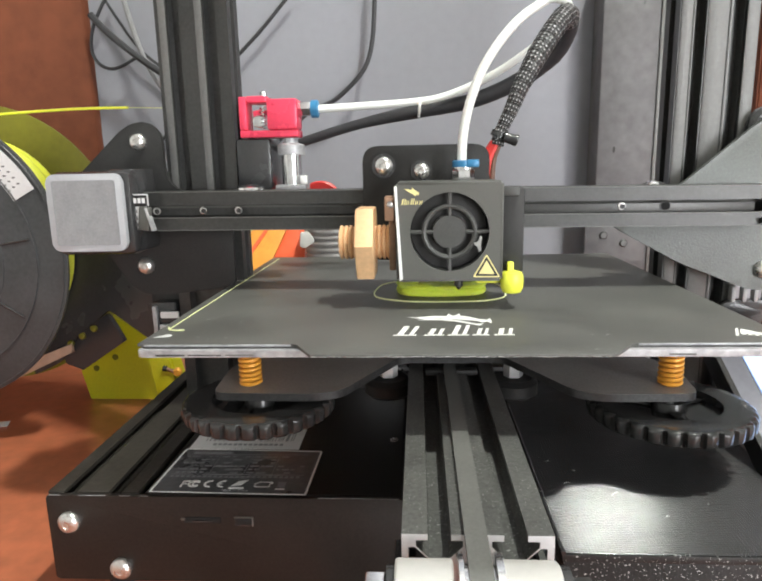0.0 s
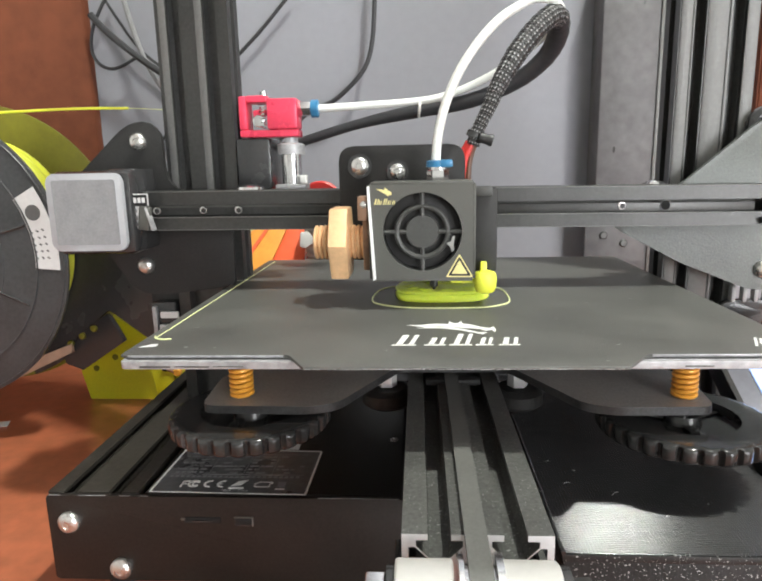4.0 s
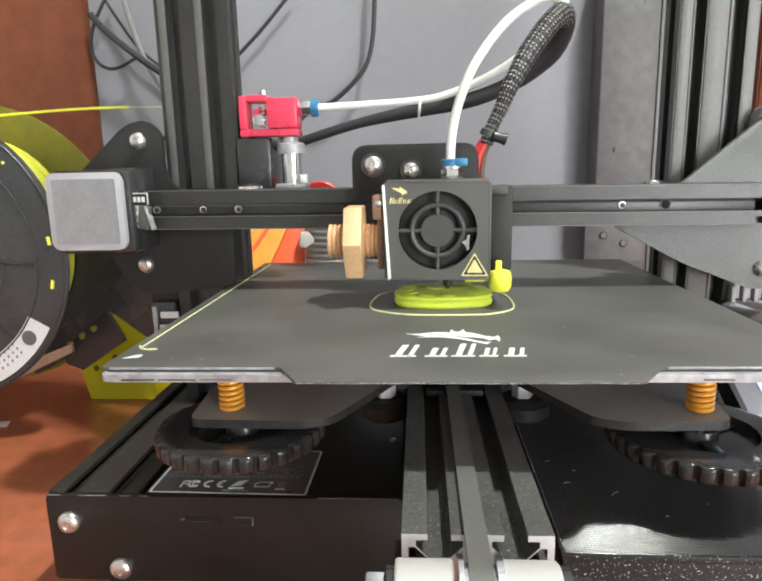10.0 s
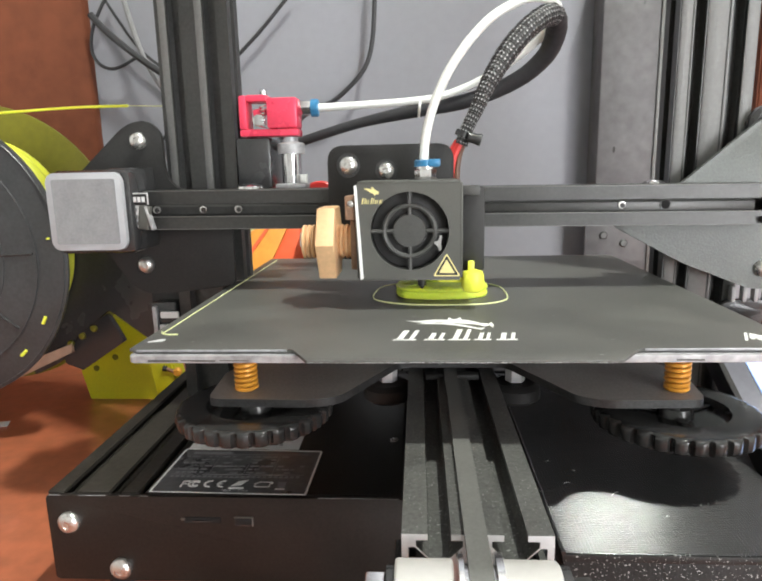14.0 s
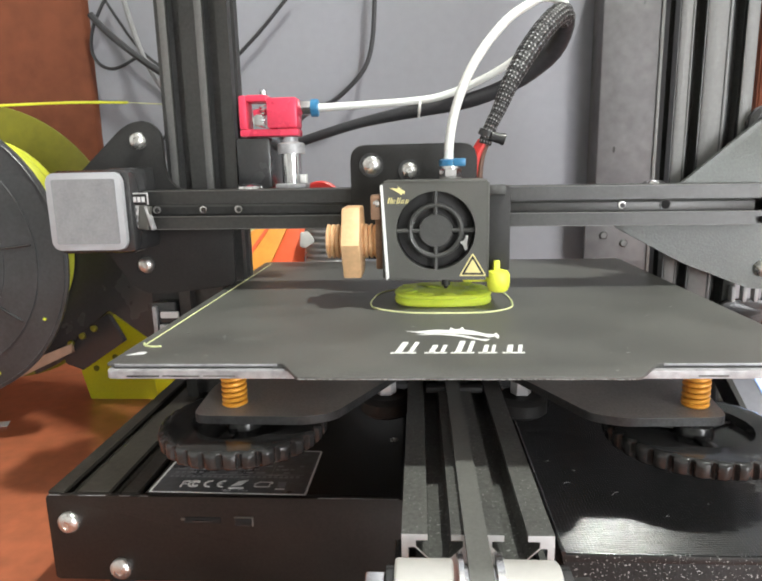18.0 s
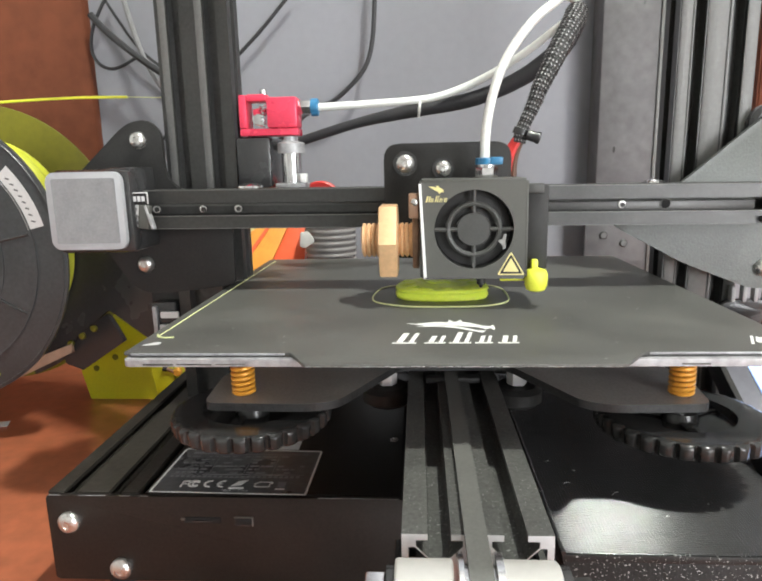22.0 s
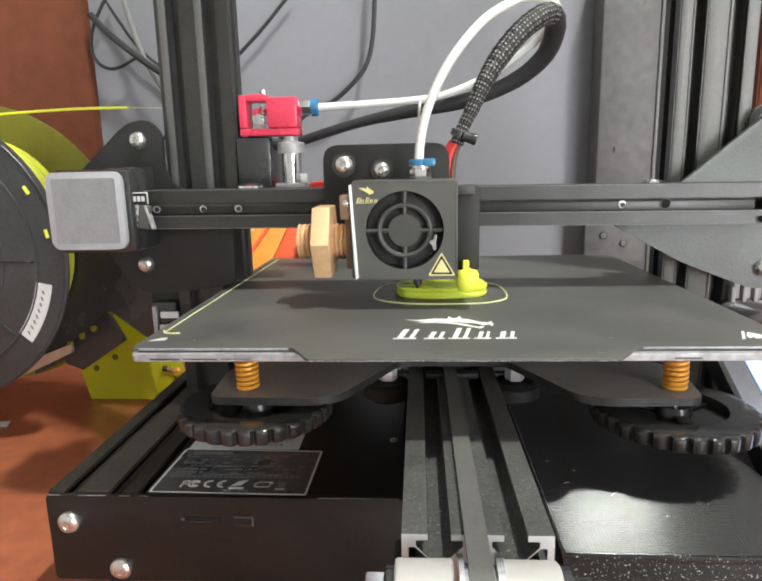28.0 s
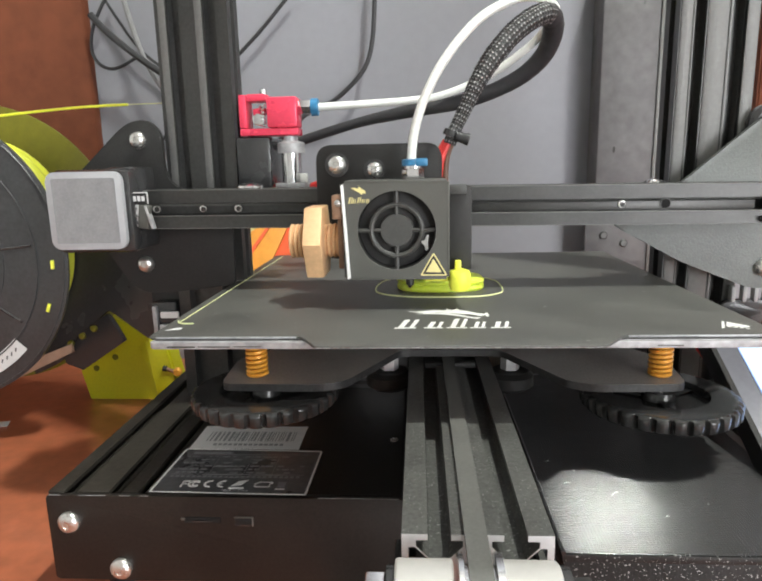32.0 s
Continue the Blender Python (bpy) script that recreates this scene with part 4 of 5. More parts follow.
for i in range(N):
    a = 2 * math.pi * i / N
    c, s = math.cos(a), math.sin(a)
    rim.append(bm.verts.new((FX + FR * c, SY, FZ + FR * s)))
    mid.append(bm.verts.new((FX + FR * c, SY + 1.4, FZ + FR * s)))
    kx = (S1 - FX) / c if c > 1e-6 else ((S0 - FX) / c if c < -1e-6 else 1e9)
    kz = (T1 - FZ) / s if s > 1e-6 else ((T0 - FZ) / s if s < -1e-6 else 1e9)
    k = min(kx, kz)
    edge.append(bm.verts.new((FX + k * c, SY, FZ + k * s)))
corner = {}
for i in range(N):
    j = (i + 1) % N
    bm.faces.new((rim[i], rim[j], mid[j], mid[i]))
    p, q = edge[i].co, edge[j].co
    if abs(p.x - q.x) > 1e-4 and abs(p.z - q.z) > 1e-4:
        c = bm.verts.new((S1 if max(p.x, q.x) > FX else S0, SY, T1 if max(p.z, q.z) > FZ else T0))
        bm.faces.new((rim[j], rim[i], edge[i], c, edge[j]))
    else:
        bm.faces.new((rim[j], rim[i], edge[i], edge[j]))
shroud = part("shroud_face", bm, "shroud", head, "dark grey steel fan shroud")
for x0, x1, z0, z1, nm in ((S0, S1, T1 - 0.1, T1 + 1.1, "shroud_top"), (S0, S1, T0 - 1.1, T0 + 0.1, "shroud_floor"), (S1 - 0.1, S1 + 1.1, T0, T1, "shroud_side"), (S0 - 1.1, S0 + 0.1, T0, T1, "shroud_side")):
    part(nm, box(B(), x0, x1, SY + 0.02, SY + 30, z0, z1, 0.3), "shroud", head)
part("side_cover", box(B(), -1.2, 8.9, SY + 8, SY + 34, 49, 86.0, 0.8), "fanpit", head)
part("cover_clip", box(B(), -1.2, 6.5, SY + 6.6, SY + 10, 82.5, 86.9, 0.5), "fan", head)
part("white_edge", prism(B(), [(-48.1, 87.8), (-47.0, 88.0), (-44.8, 47.4), (-46.2, 46.6)], "y", 118.4, 119.9, 0.2), "white", head, "bright white strip along the shroud")
fan = part("fan_back", cyl(B(), (FX, SY + 9, FZ), (FX, SY + 10, FZ), FR + 1.5, n=40), "fanpit", head)
part("fan_rim", lathe(B(), (FX, SY + 1.5, FZ), (0, 1, 0), [(0, FR), (7, FR), (7, FR + 2), (0, FR + 2), (0, FR)], 48, cap=False), "fan", head)
part("fan_hub", lathe(B(), (FX, SY + 6, FZ), (0, -1, 0), [(0, 7.5), (3.4, 7.5), (3.9, 7.1), (4.0, 0.1)], 36), "fan", head)
for r, w in ((11.1, 1.15),):
    pts = [(FX + r * math.cos(2 * math.pi * i / 40), SY + 2.2, FZ + r * math.sin(2 * math.pi * i / 40)) for i in range(40)]
    part("guard_ring", sweep(B(), pts, w, 8, closed=True), "fan", head)
for i in range(4):
    a = radians(90 * i)
    d = Vector((math.cos(a), 0, math.sin(a)))
    c = Vector((FX, SY + 2.2, FZ))
    part("guard_spoke", sweep(B(), [c + d * 7, c + d * (FR + 0.5)], 0.95, 8), "fan", head)
part("fan_rotor", lathe(B(), (FX, SY + 5.2, FZ), (0, 1, 0), [(0, 7.5), (0.9, 12), (1.6, 16.6), (2.6, 16.6), (2.8, 7.5)], 48), "fanpit", head, "dark fan blades blurred by spinning")
# added patch: brightness behind the fan, seen through its mouth
part("bright_gap", prism(B(), soften([(-11.2, 65.8), (-10.2, 65.7), (-10.7, 62.4), (-10.5, 59.4), (-11.8, 58.9), (-12.2, 61.3), (-13.8, 62.4), (-13.6, 63.2), (-11.9, 63.2)], 0.3), "y", SY + 0.4, SY + 1.4, 0.2), "chip", head, "pale patch for the bright background seen through the fan")
# sticker shapes
gold = lambda o, nm="sticker_mark": part(nm, prism(B(), o, "y", SY - 0.16, SY - 0.02), "gold", head)
gold([(-44.0, 86.6), (-41.8, 86.5), (-40.7, 86.1), (-40.3, 87.2), (-39.0, 86.1), (-37.4, 85.1), (-37.6, 83.8), (-38.3, 84.3), (-39.2, 83.4), (-39.8, 84.3), (-41.1, 84.9), (-42.2, 85.6)])
for i, (w, h) in enumerate(((2.0, 3.4), (1.5, 2.3), (1.7, 3.5), (1.5, 2.3), (1.4, 2.3))):
    x = -45.3 + 1.95 * i
    for u, q in ((0.1, 0.3), (0.65, 0.22)):
        gold([(x + w * u, 79.9), (x + w * (u + q), 79.9), (x + w * (u + q) + h * 0.2, 79.9 + h * 0.75), (x + w * u + h * 0.2, 79.9 + h * 0.75)], "logo_block")
TRI = [(-14.2, 47.9), (-2.2, 47.8), (-8.3, 58.2)]
part("warning_sticker", prism(B(), soften(TRI, 0.9), "y", SY - 0.12, SY - 0.02), "gold", head, "yellow triangular warning sticker")
inner_tri = [(-13.2, 48.5), (-3.2, 48.4), (-8.3, 57.1)]
part("sticker_black", prism(B(), soften(inner_tri, 0.6), "y", SY - 0.18, SY - 0.13), "fanpit", head)
part("sticker_mark", prism(B(), soften([(-11.7, 49.4), (-4.7, 49.3), (-8.3, 55.4)], 0.4), "y", SY - 0.26, SY - 0.19), "gold", head)
# copper-coloured nut and threaded stud
NY, NZ = 137.0, 62.0
part("hex_nut", prism(B(), [(NY + 18.4 * math.cos(radians(60 * i)), NZ + 18.4 * math.sin(radians(60 * i))) for i in range(6)], "x", -66.1, -57.7, 0.9), "copper", head, "tan copper-coloured hexagonal nut")
prof = [(0, 6.2)]
for i in range(12):
    prof += [(0.6 + i * 2.2, 7.9), (1.5 + i * 2.2, 7.9), (2.0 + i * 2.2, 6.9)]
part("threaded_stud", lathe(B(), (-74.4, NY, NZ), (1, 0, 0), prof + [(27.4, 7)], 32), "copper", head, "tan threaded stud")
part("stud_collar", box(B(), -51.0, -47.9, 127, 150, 50, 74, 0.8), "tan", head)
part("lug", box(B(), -52.5, -48, 121, 132, 73, 83.5, 0.6), "tan", head)
bolt(head, (-49.8, 121, 80), (0, -1, 0), 1.6, 0.9)
# yellow nozzle duct
part("duct_ball", lathe(B(), (3.4, 124, 39.9), (0, 0, 1), [(0, 2.6), (0.6, 4.0), (2.6, 4.9), (5.6, 5.1), (8.0, 4.9), (9.4, 4.2), (10.2, 1.6)], 24), "neonpart", head, "fluorescent yellow rounded duct")
part("duct_stub", box(B(), 1.2, 4.0, 122.8, 125.6, 47, 54.0, 0.6), "neonpart", head)
part("duct_arm", box(B(), -12, 1, 126, 142, 44.0, 45.6, 0.6), "neonpart", head)
part("nozzle", lathe(B(), (-19, 141, 37.9), (0, 0, 1), [(0.4, 0.5), (2, 1.5), (2.2, 2.0), (9, 2.0)], 20), "anod", head)
part("heater_block", box(B(), -27, -9, 133, 149, 46, 54, 0.8), "plastic", head)
# fittings on top
part("fitting", prism(B(), [(-17 + 5.0 * math.cos(radians(60 * i)), 140 + 5.0 * math.sin(radians(60 * i))) for i in range(6)], "z", 88.5, 94.2, 0.5), "steel", head)
part("fitting_neck", cyl(B(), (-17, 140, 94.2), (-17, 140, 97.6), 4.2), "steel", head)
part("collar", lathe(B(), (-17, 140, 95.4), (0, 0, 1), [(0, 5.2), (2.6, 5.2), (3, 4)]), "blue", head, "blue plastic collar")
part("collar_clip", box(B(), -16, -10.4, 134.5, 138, 95.2, 98.6, 0.6), "blue", head)
for k, (dx, dy, mtl) in enumerate(((-3.0, 0, "redwire"), (-0.2, -1, "redwire"), (-1.4, 1.6, "redwire"), (2.6, 1.5, "brownwire"))):
    part("wire", sweep(B(), curve([(-4.6 + dx * 1.2, 163 + dy, 84), (-4.0 + dx, 163 + dy, 93), (-2.6 + dx * 0.8, 163 + dy, 100), (0.6 + dx * 0.5, 163 + dy * 0.5, 107)], 4), 1.75, 8), mtl, head)
part("cable_tie", lathe(B(), (1.8, 163, 110.2), (0.4, 0, 0.92), [(-1.4, 4.2), (1.4, 4.2)], 18), "plastic", head)
part("cable_tie_head", lathe(B(), (3.6, 159, 109.0), (1, 0, -0.3), [(0, 2.4), (4.5, 2.6), (5.6, 3.0), (6.6, 2.8)], 12), "plastic", head)

# ---------------------------------------------------------------- print bed (slides along the rail)
bed = thing("print_bed", (0, 0, 32), "dark textured print bed on sprung levelling screws", "print bed")
XL, XR = -120.5, 118.5
tab = [(XL + 2, 13), (-61, 13), (-59.4, 12), (-53.6, 0.9), (-52.6, 0), (51, 0), (52, 0.6), (60.2, 12.2), (62.4, 13.2), (XR - 2, 13.2), (XR, 15), (XR, 234), (XR - 2, 236), (XL + 2, 236), (XL, 234), (XL, 14)]
part("print_sheet", prism(B(), tab, "z", 30.9, 32.0, 0.15), "sheet", bed, "dark textured magnetic print sheet")
part("heated_plate", prism(B(), rounded(XL + 1.5, XR - 1.5, 9.4, 235, 2.0), "z", 28.0, 30.6, 0.25), "alu", bed, "silver aluminium heated plate")
part("plate_lip", prism(B(), rounded(XL + 2.2, XR - 2.2, 12.0, 235, 2.0), "z", 30.61, 30.88), "anod", bed)
for x0, x1 in ((XL + 3, -62), (63, XR - 3)):
    part("sheet_edge", box(B(), x0, x1, 12.82 if x0 < 0 else 13.02, 13.3, 31.0, 31.9, 0.05), "alu", bed, "pale worn edge of the sheet")
random.seed(7)
for k in range(8):
    x = random.choice((random.uniform(-115, -62), random.uniform(62, 112)))
    part("plate_mark", box(B(), x, x + random.uniform(3, 11), 9.25, 9.45, 28.5 + random.random() * 0.4, 28.9 + random.random() * 0.3), "shroud", bed)
arms = [(-98, 27), (-56, 26), (-46, 30), (-24, 74), (24, 74), (46, 30), (56, 26), (92, 27), (96, 60), (78, 88), (46, 110), (40, 144), (62, 172), (98, 200), (98, 218), (56, 220), (24, 172), (-24, 172), (-56, 220), (-98, 218), (-98, 200), (-62, 172), (-40, 144), (-46, 110), (-78, 88), (-100, 60)]
# one steel plate in two tones: reflecting top pale, shaded sides dark
part("carriage_plate", prism(B(), soften(arms, 5), "z", 4.4, 7.6, 0.0, ends=1), ["darkedge", "carriage"], bed, "H-shaped carriage plate, top painted pale for its reflection, edges dark")
for sx, kx, kz in ((-85, 3.2, 5.6), (85, 0.2, 3.6)):
    for sy in (37.5, 207.5):
        helix = [(sx + 4.0 * math.cos(a), sy + 4.0 * math.sin(a), 8.7 + 18.2 * min(1.0, max(0.0, (a / (2 * math.pi) - 0.8) / 9.0))) for a in np.arange(0, 2 * math.pi * 10.6, 0.35)]
        part("spring", sweep(B(), helix, 0.86, 8), "spring", bed, "orange coil spring")
        part("screw", cyl(B(), (sx, sy, -9), (sx, sy, 28), 2.0, n=14), "steel", bed)
        bm = B()
        n = 480
        prof = [(-9.6, 0.955, 0.5), (-9.0, 0.985, 1.0), (-8.2, 1.0, 1.0), (-4.9, 1.0, 1.0), (-4.2, 0.997, 0.75), (-3.6, 0.985, 0.45), (-3.2, 0.965, 0.3), (-3.0, 0.93, 0.15), (-3.0, 0.86, 0.0)]
        rows = []
        for z, k, deep in prof:
            ring = []
            for i in range(n):
                a = 2 * math.pi * i / n
                v = (a * 30 / (2 * math.pi)) % 1 - 0.5
                r = (31.2 - deep * (1.7 * max(0.0, 1 - (v / 0.15) ** 2) ** 0.5 + 0.4 * math.cos(2 * math.pi * v))) * k
                ring.append(bm.verts.new((sx + kx + r * math.cos(a), sy + r * math.sin(a), z + kz)))
            rows.append(ring)
        for r in (19.5, 18.5):
            rows.append([bm.verts.new((sx + kx + r * math.cos(2 * math.pi * i / n), sy + r * math.sin(2 * math.pi * i / n), (-3.0 if r > 19 else -6) + kz)) for i in range(n)])
        rows.append([bm.verts.new((sx + kx + 7 * math.cos(2 * math.pi * i / n), sy + 7 * math.sin(2 * math.pi * i / n), -6 + kz)) for i in range(n)])
        rows.append([bm.verts.new((sx + kx + 6 * math.cos(2 * math.pi * i / n), sy + 6 * math.sin(2 * math.pi * i / n), -2.6 + kz)) for i in range(n)])
        for q0, q1 in zip(rows, rows[1:]):
            for i in range(n):
                bm.faces.new((q0[i], q0[(i + 1) % n], q1[(i + 1) % n], q1[i]))
        bm.faces.new(rows[0][::-1])
        bm.faces.new(rows[-1])
        knob = part("levelling_knob", bm, "knob", bed, "large black scalloped knob")
        for i in range(3):
            a = radians(120 * i + 30)
            d = Vector((math.cos(a), math.sin(a), 0))
            part("spoke", box(B(), sx + 15 * d.x - 2.5, sx + 15 * d.x + 2.5, sy + 15 * d.y - 9, sy + 15 * d.y + 9, -5.9 + kz, -4.9 + kz, 0.4, Matrix.Rotation(a + math.pi / 2, 3, "Z")), "knob", knob)
for sx, sy in ((-30, 82), (30, 82), (-30, 160), (30, 160)):
    part("wheel", lathe(B(), (sx, sy, -14), (0, 0, 1), [(0, 9), (2, 11.6), (7, 11.6), (9, 9)], 28), "blackplate", bed)
    part("wheel_bolt", lathe(B(), (sx, sy, -16), (0, 0, 1), [(0, 2.5), (17.6, 2.5), (17.7, 4), (21.5, 4), (23.5, 2)], 14), "cut", bed)
    part("wheel_nut", prism(B(), [(sx + 4.6 * math.cos(radians(60 * i)), sy + 4.6 * math.sin(radians(60 * i))) for i in range(6)], "z", -4.6, 1.4, 0.3), "cut", bed)
part("belt_holder", box(B(), -12, 12, 72, 78, -1, 1.4, 0.3), "blackplate", bed)
# marks on the sheet
up = lambda o, nm="sheet_print", m="white": part(nm, prism(B(), o, "z", 32.0, 32.08), m, bed)
for x, w, h in ((-24.3, 8.6, 13.2), (-12.6, 7.4, 9.4), (-3.6, 7.8, 14.5), (5.8, 6.0, 9.4), (14.0, 7.4, 9.4)):
    for u, q in ((0.8, 0.27), (w * 0.62, 0.2)):
        up([(x + u, 24.2), (x + u + w * q, 24.2), (x + u + w * q + h * 0.2, 24.2 + h), (x + u + h * 0.2, 24.2 + h)], "logo_block")
    up([(x - 0.6, 23.6), (x + w * 0.95, 23.6), (x + w * 0.95 + 0.3, 25.0), (x - 0.3, 25.0)], "logo_block")
up([(-20.1, 52.9), (-16.0, 52.0), (-8.4, 54.6), (-3.0, 53.9), (-2.4, 58.2), (-0.5, 54.7), (1.2, 55.8), (2.5, 58.7), (2.9, 54.3), (5.8, 53.1), (10.1, 48.6), (13.3, 47.4), (14.6, 49.8), (15.1, 45.2), (14.3, 41.3), (13.4, 44.7), (10.9, 43.2), (9.2, 45.4), (6.6, 46.8), (3.4, 47.4), (-0.5, 48.8), (-7.2, 50.1), (-12.6, 49.1), (-16.7, 50.9)], "logo_swoosh")
up([(-16.0, 47.3), (-10.6, 49.3), (-1.9, 48.6), (3.2, 45.5), (8.1, 41.2), (11.3, 41.1), (9.4, 38.1), (5.5, 41.0), (-0.1, 45.0), (-6.0, 47.3), (-10.6, 47.4)], "logo_swoosh")
part("purge_line", sweep(B(), [(-116.4, 34, 32.2), (-115.6, 120, 32.2), (-114.8, 228, 32.2)], 0.25, 6), "skirt", bed)
part("purge_tail", sweep(B(), curve([(-117.6, 36.5, 32.3), (-116.2, 33.6, 32.3), (-113, 32, 32.3), (-109.5, 32.4, 32.3)], 4), 0.36, 6), "skirt", bed)
part("residue", prism(B(), soften([(-118, 22), (-112, 23), (-111.6, 26), (-114, 26.6)], 0.8), "z", 32.0, 32.15), "paper", bed)
up([(105.4, 32.1), (106.4, 32.1), (101.7, 21.7), (100.6, 21.7)], "warning_print")
up([(107.0, 31.3), (112.5, 24.2), (110.1, 22.6), (103.9, 25.2)], "warning_print")
for k in range(4):
    up([(103.6 + 1.9 * k, 23.6 - 0.9 * k), (104.8 + 1.9 * k, 23.0 - 0.9 * k), (105.2 + 1.9 * k, 24.0 - 0.9 * k), (104.0 + 1.9 * k, 24.6 - 0.9 * k)], "print_bar")
random.seed(11)
for k in range(80):
    x, y = random.uniform(-110, 110), random.uniform(4 if k % 2 else 16, 130)
    if abs(x + 4) < 42 and 70 < y < 145 or (y < 13 and abs(x) > 50):
        continue
    w = random.choice((0.35, 0.5, 0.7, 1.3))
    part("crumb", prism(B(), [(x, y), (x + w, y + 0.3), (x + w * 0.8, y + 0.6), (x + 0.1, y + 0.4)], "z", 32.0, 32.1), "dust", bed)
bm = B()
for k in range(60):
    x = -51 + 102 * k / 60 + random.uniform(-0.6, 0.6)
    bmesh.ops.create_cube(bm, size=1, matrix=Matrix.Translation((x, -0.05, 31.1 + random.uniform(-0.12, 0.12))) @ Matrix.Diagonal((random.uniform(0.4, 2.4), 0.14, random.uniform(0.05, 0.22), 1)))
tagged(part("worn_glint_edge", bm, "greycable", bed, "bare worn front edge of the sheet"), kind="stuff")

# ---------------------------------------------------------------- the print on the bed
pr = thing("printed_object", (-4, 108, 32), "fluorescent yellow printed part with lumpy top layers", "printed part")
OUT = [(-26, 112), (-25.5, 103), (-22, 97), (-14, 94), (-4, 93), (6, 94), (14, 96.5), (18.4, 102), (19, 111), (17, 120), (8, 127), (-4, 129), (-15, 127), (-23, 121)]


def layers(outline, z0, z1, grow):
    """Stacked rounded layers following an outline."""
    cx, cy = sum(p[0] for p in outline) / len(outline), sum(p[1] for p in outline) / len(outline)
    line = curve([(x, y, 0) for x, y in outline], 5, closed=True)
    bm, rows, k = B(), [], int((z1 - z0) / 0.45)
    for i in range(k + 1):
        for dz, g in ((0.0, -0.16), (0.12, 0.0), (0.32, 0.0)):
            z = z0 + 0.45 * i + dz
            f = grow((z - z0) / (z1 - z0))
            rows.append([bm.verts.new((cx + (p.x - cx) * (f + g * 0.02), cy + (p.y - cy) * (f + g * 0.02), z)) for p in line])
    n = len(line)
    for q0, q1 in zip(rows, rows[1:]):
        for i in range(n):
            bm.faces.new((q0[i], q0[(i + 1) % n], q1[(i + 1) % n], q1[i]))
    bm.faces.new(rows[0][::-1])
    bm.faces.new(rows[-1])
    return bm


part("lower_tier", layers(OUT, 32.05, 35.3, lambda u: 0.97 + 0.035 * math.sin(0.3 + u * 2.9)), "neon", pr)
part("middle_tier", layers(OUT, 35.2, 37.4, lambda u: 0.93 + 0.08 * math.sin(0.2 + u * 2.6)), "neon", pr)
random.seed(3)
for k in range(15):
    a = 2 * math.pi * k / 11 + 0.3
    f = 1.0 if k < 11 else 0.45
    x, y = -4 + 17.5 * f * math.cos(a), 110.5 + 12.5 * f * math.sin(a)
    q = random.uniform(0.75, 1.1)
    part("top_lump", lathe(B(), (x, y, 36.3), (random.uniform(-0.2, 0.2), random.uniform(-0.2, 0.2), 1), [(0, 4 * q), (0.7, 4.6 * q), (1.2, 4.2 * q), (1.5 + random.random() * 0.3, 2.4), (1.9, 0.6)], 12), "neon", pr)

SK = [(-37, 112), (-37, 98), (-33, 90), (-22, 83.5), (-10, 81.5), (6, 81.5), (16, 83), (25, 89.5), (28, 98), (28.5, 112), (27, 124), (20, 134), (8, 140), (-6, 141), (-20, 138), (-33, 128)]
skirt = thing("skirt_line", (-4, 108, 32), "thin yellow printed skirt line round the part", "skirt line")
part("line", sweep(B(), curve([(x, y, 32.25) for x, y in SK], 5, closed=True), 0.4, 6, closed=True), "skirt", skirt)

# ---------------------------------------------------------------- bending tube and wire loom, in rigid pieces
TUBE = [(-17.6, 140, 95), (-17.6, 140, 101), (-16.2, 140, 110.6), (-13.4, 140, 120.4), (-10.1, 140, 128.0), (-6.0, 141, 135.9), (-0.8, 143, 143.7), (5.8, 147, 152.1), (14.2, 153, 160.7),
        (24.6, 162, 167.9), (38.2, 176, 174.6), (52.9, 190, 175.0), (57.6, 199, 170.8), (53.6, 206, 165.0), (48.4, 211, 159.6), (39.9, 216, 153.3), (29.6, 221, 146.9), (13.8, 226, 140.0),
        (-2.6, 225, 134.7), (-18, 221, 132.4), (-45, 212, 130.2), (-71, 204, 128.5)]
TUBE_W = [1, 0.99, 0.96, 0.92, 0.88, 0.84, 0.81, 0.79, 0.77, 0.72, 0.56, 0.37, 0.27, 0.15, 0.08, 0.04, 0.0, 0.0, 0.0, 0.0, 0.0, 0.0]
LOOM = [(0.9, 163, 106), (3.4, 163, 112.4), (8.6, 164, 122.4), (12.4, 165, 130.7), (17.1, 167, 139.1), (23.1, 170, 147.6), (31.0, 174, 156.6), (39.8, 179, 163.9), (48.8, 186, 168.8), (54.6, 194, 168.4),
        (57.0, 202, 163.2), (55.5, 210, 155.2), (50.5, 216, 148.8), (43.4, 220, 143.4), (32.2, 224, 138.0), (17.6, 228, 133.2), (3.0, 232, 130.6), (-14.4, 234, 128.4), (-49.8, 236, 122), (-86.4, 238, 112), (-111.7, 240, 103.9)]
LOOM_W = [1, 0.97, 0.96, 0.94, 0.93, 0.88, 0.8, 0.66, 0.48, 0.37, 0.28, 0.2, 0.1, 0.05, 0.03, 0.02, 0.0, 0.0, 0.0, 0.0, 0.0]
LOOM_R = ((0.0, 3.3), (0.04, 3.2), (0.16, 5.2), (0.34, 5.6), (0.42, 4.9), (0.5, 4.4), (0.66, 4.2), (0.78, 3.0), (1.0, 2.8))


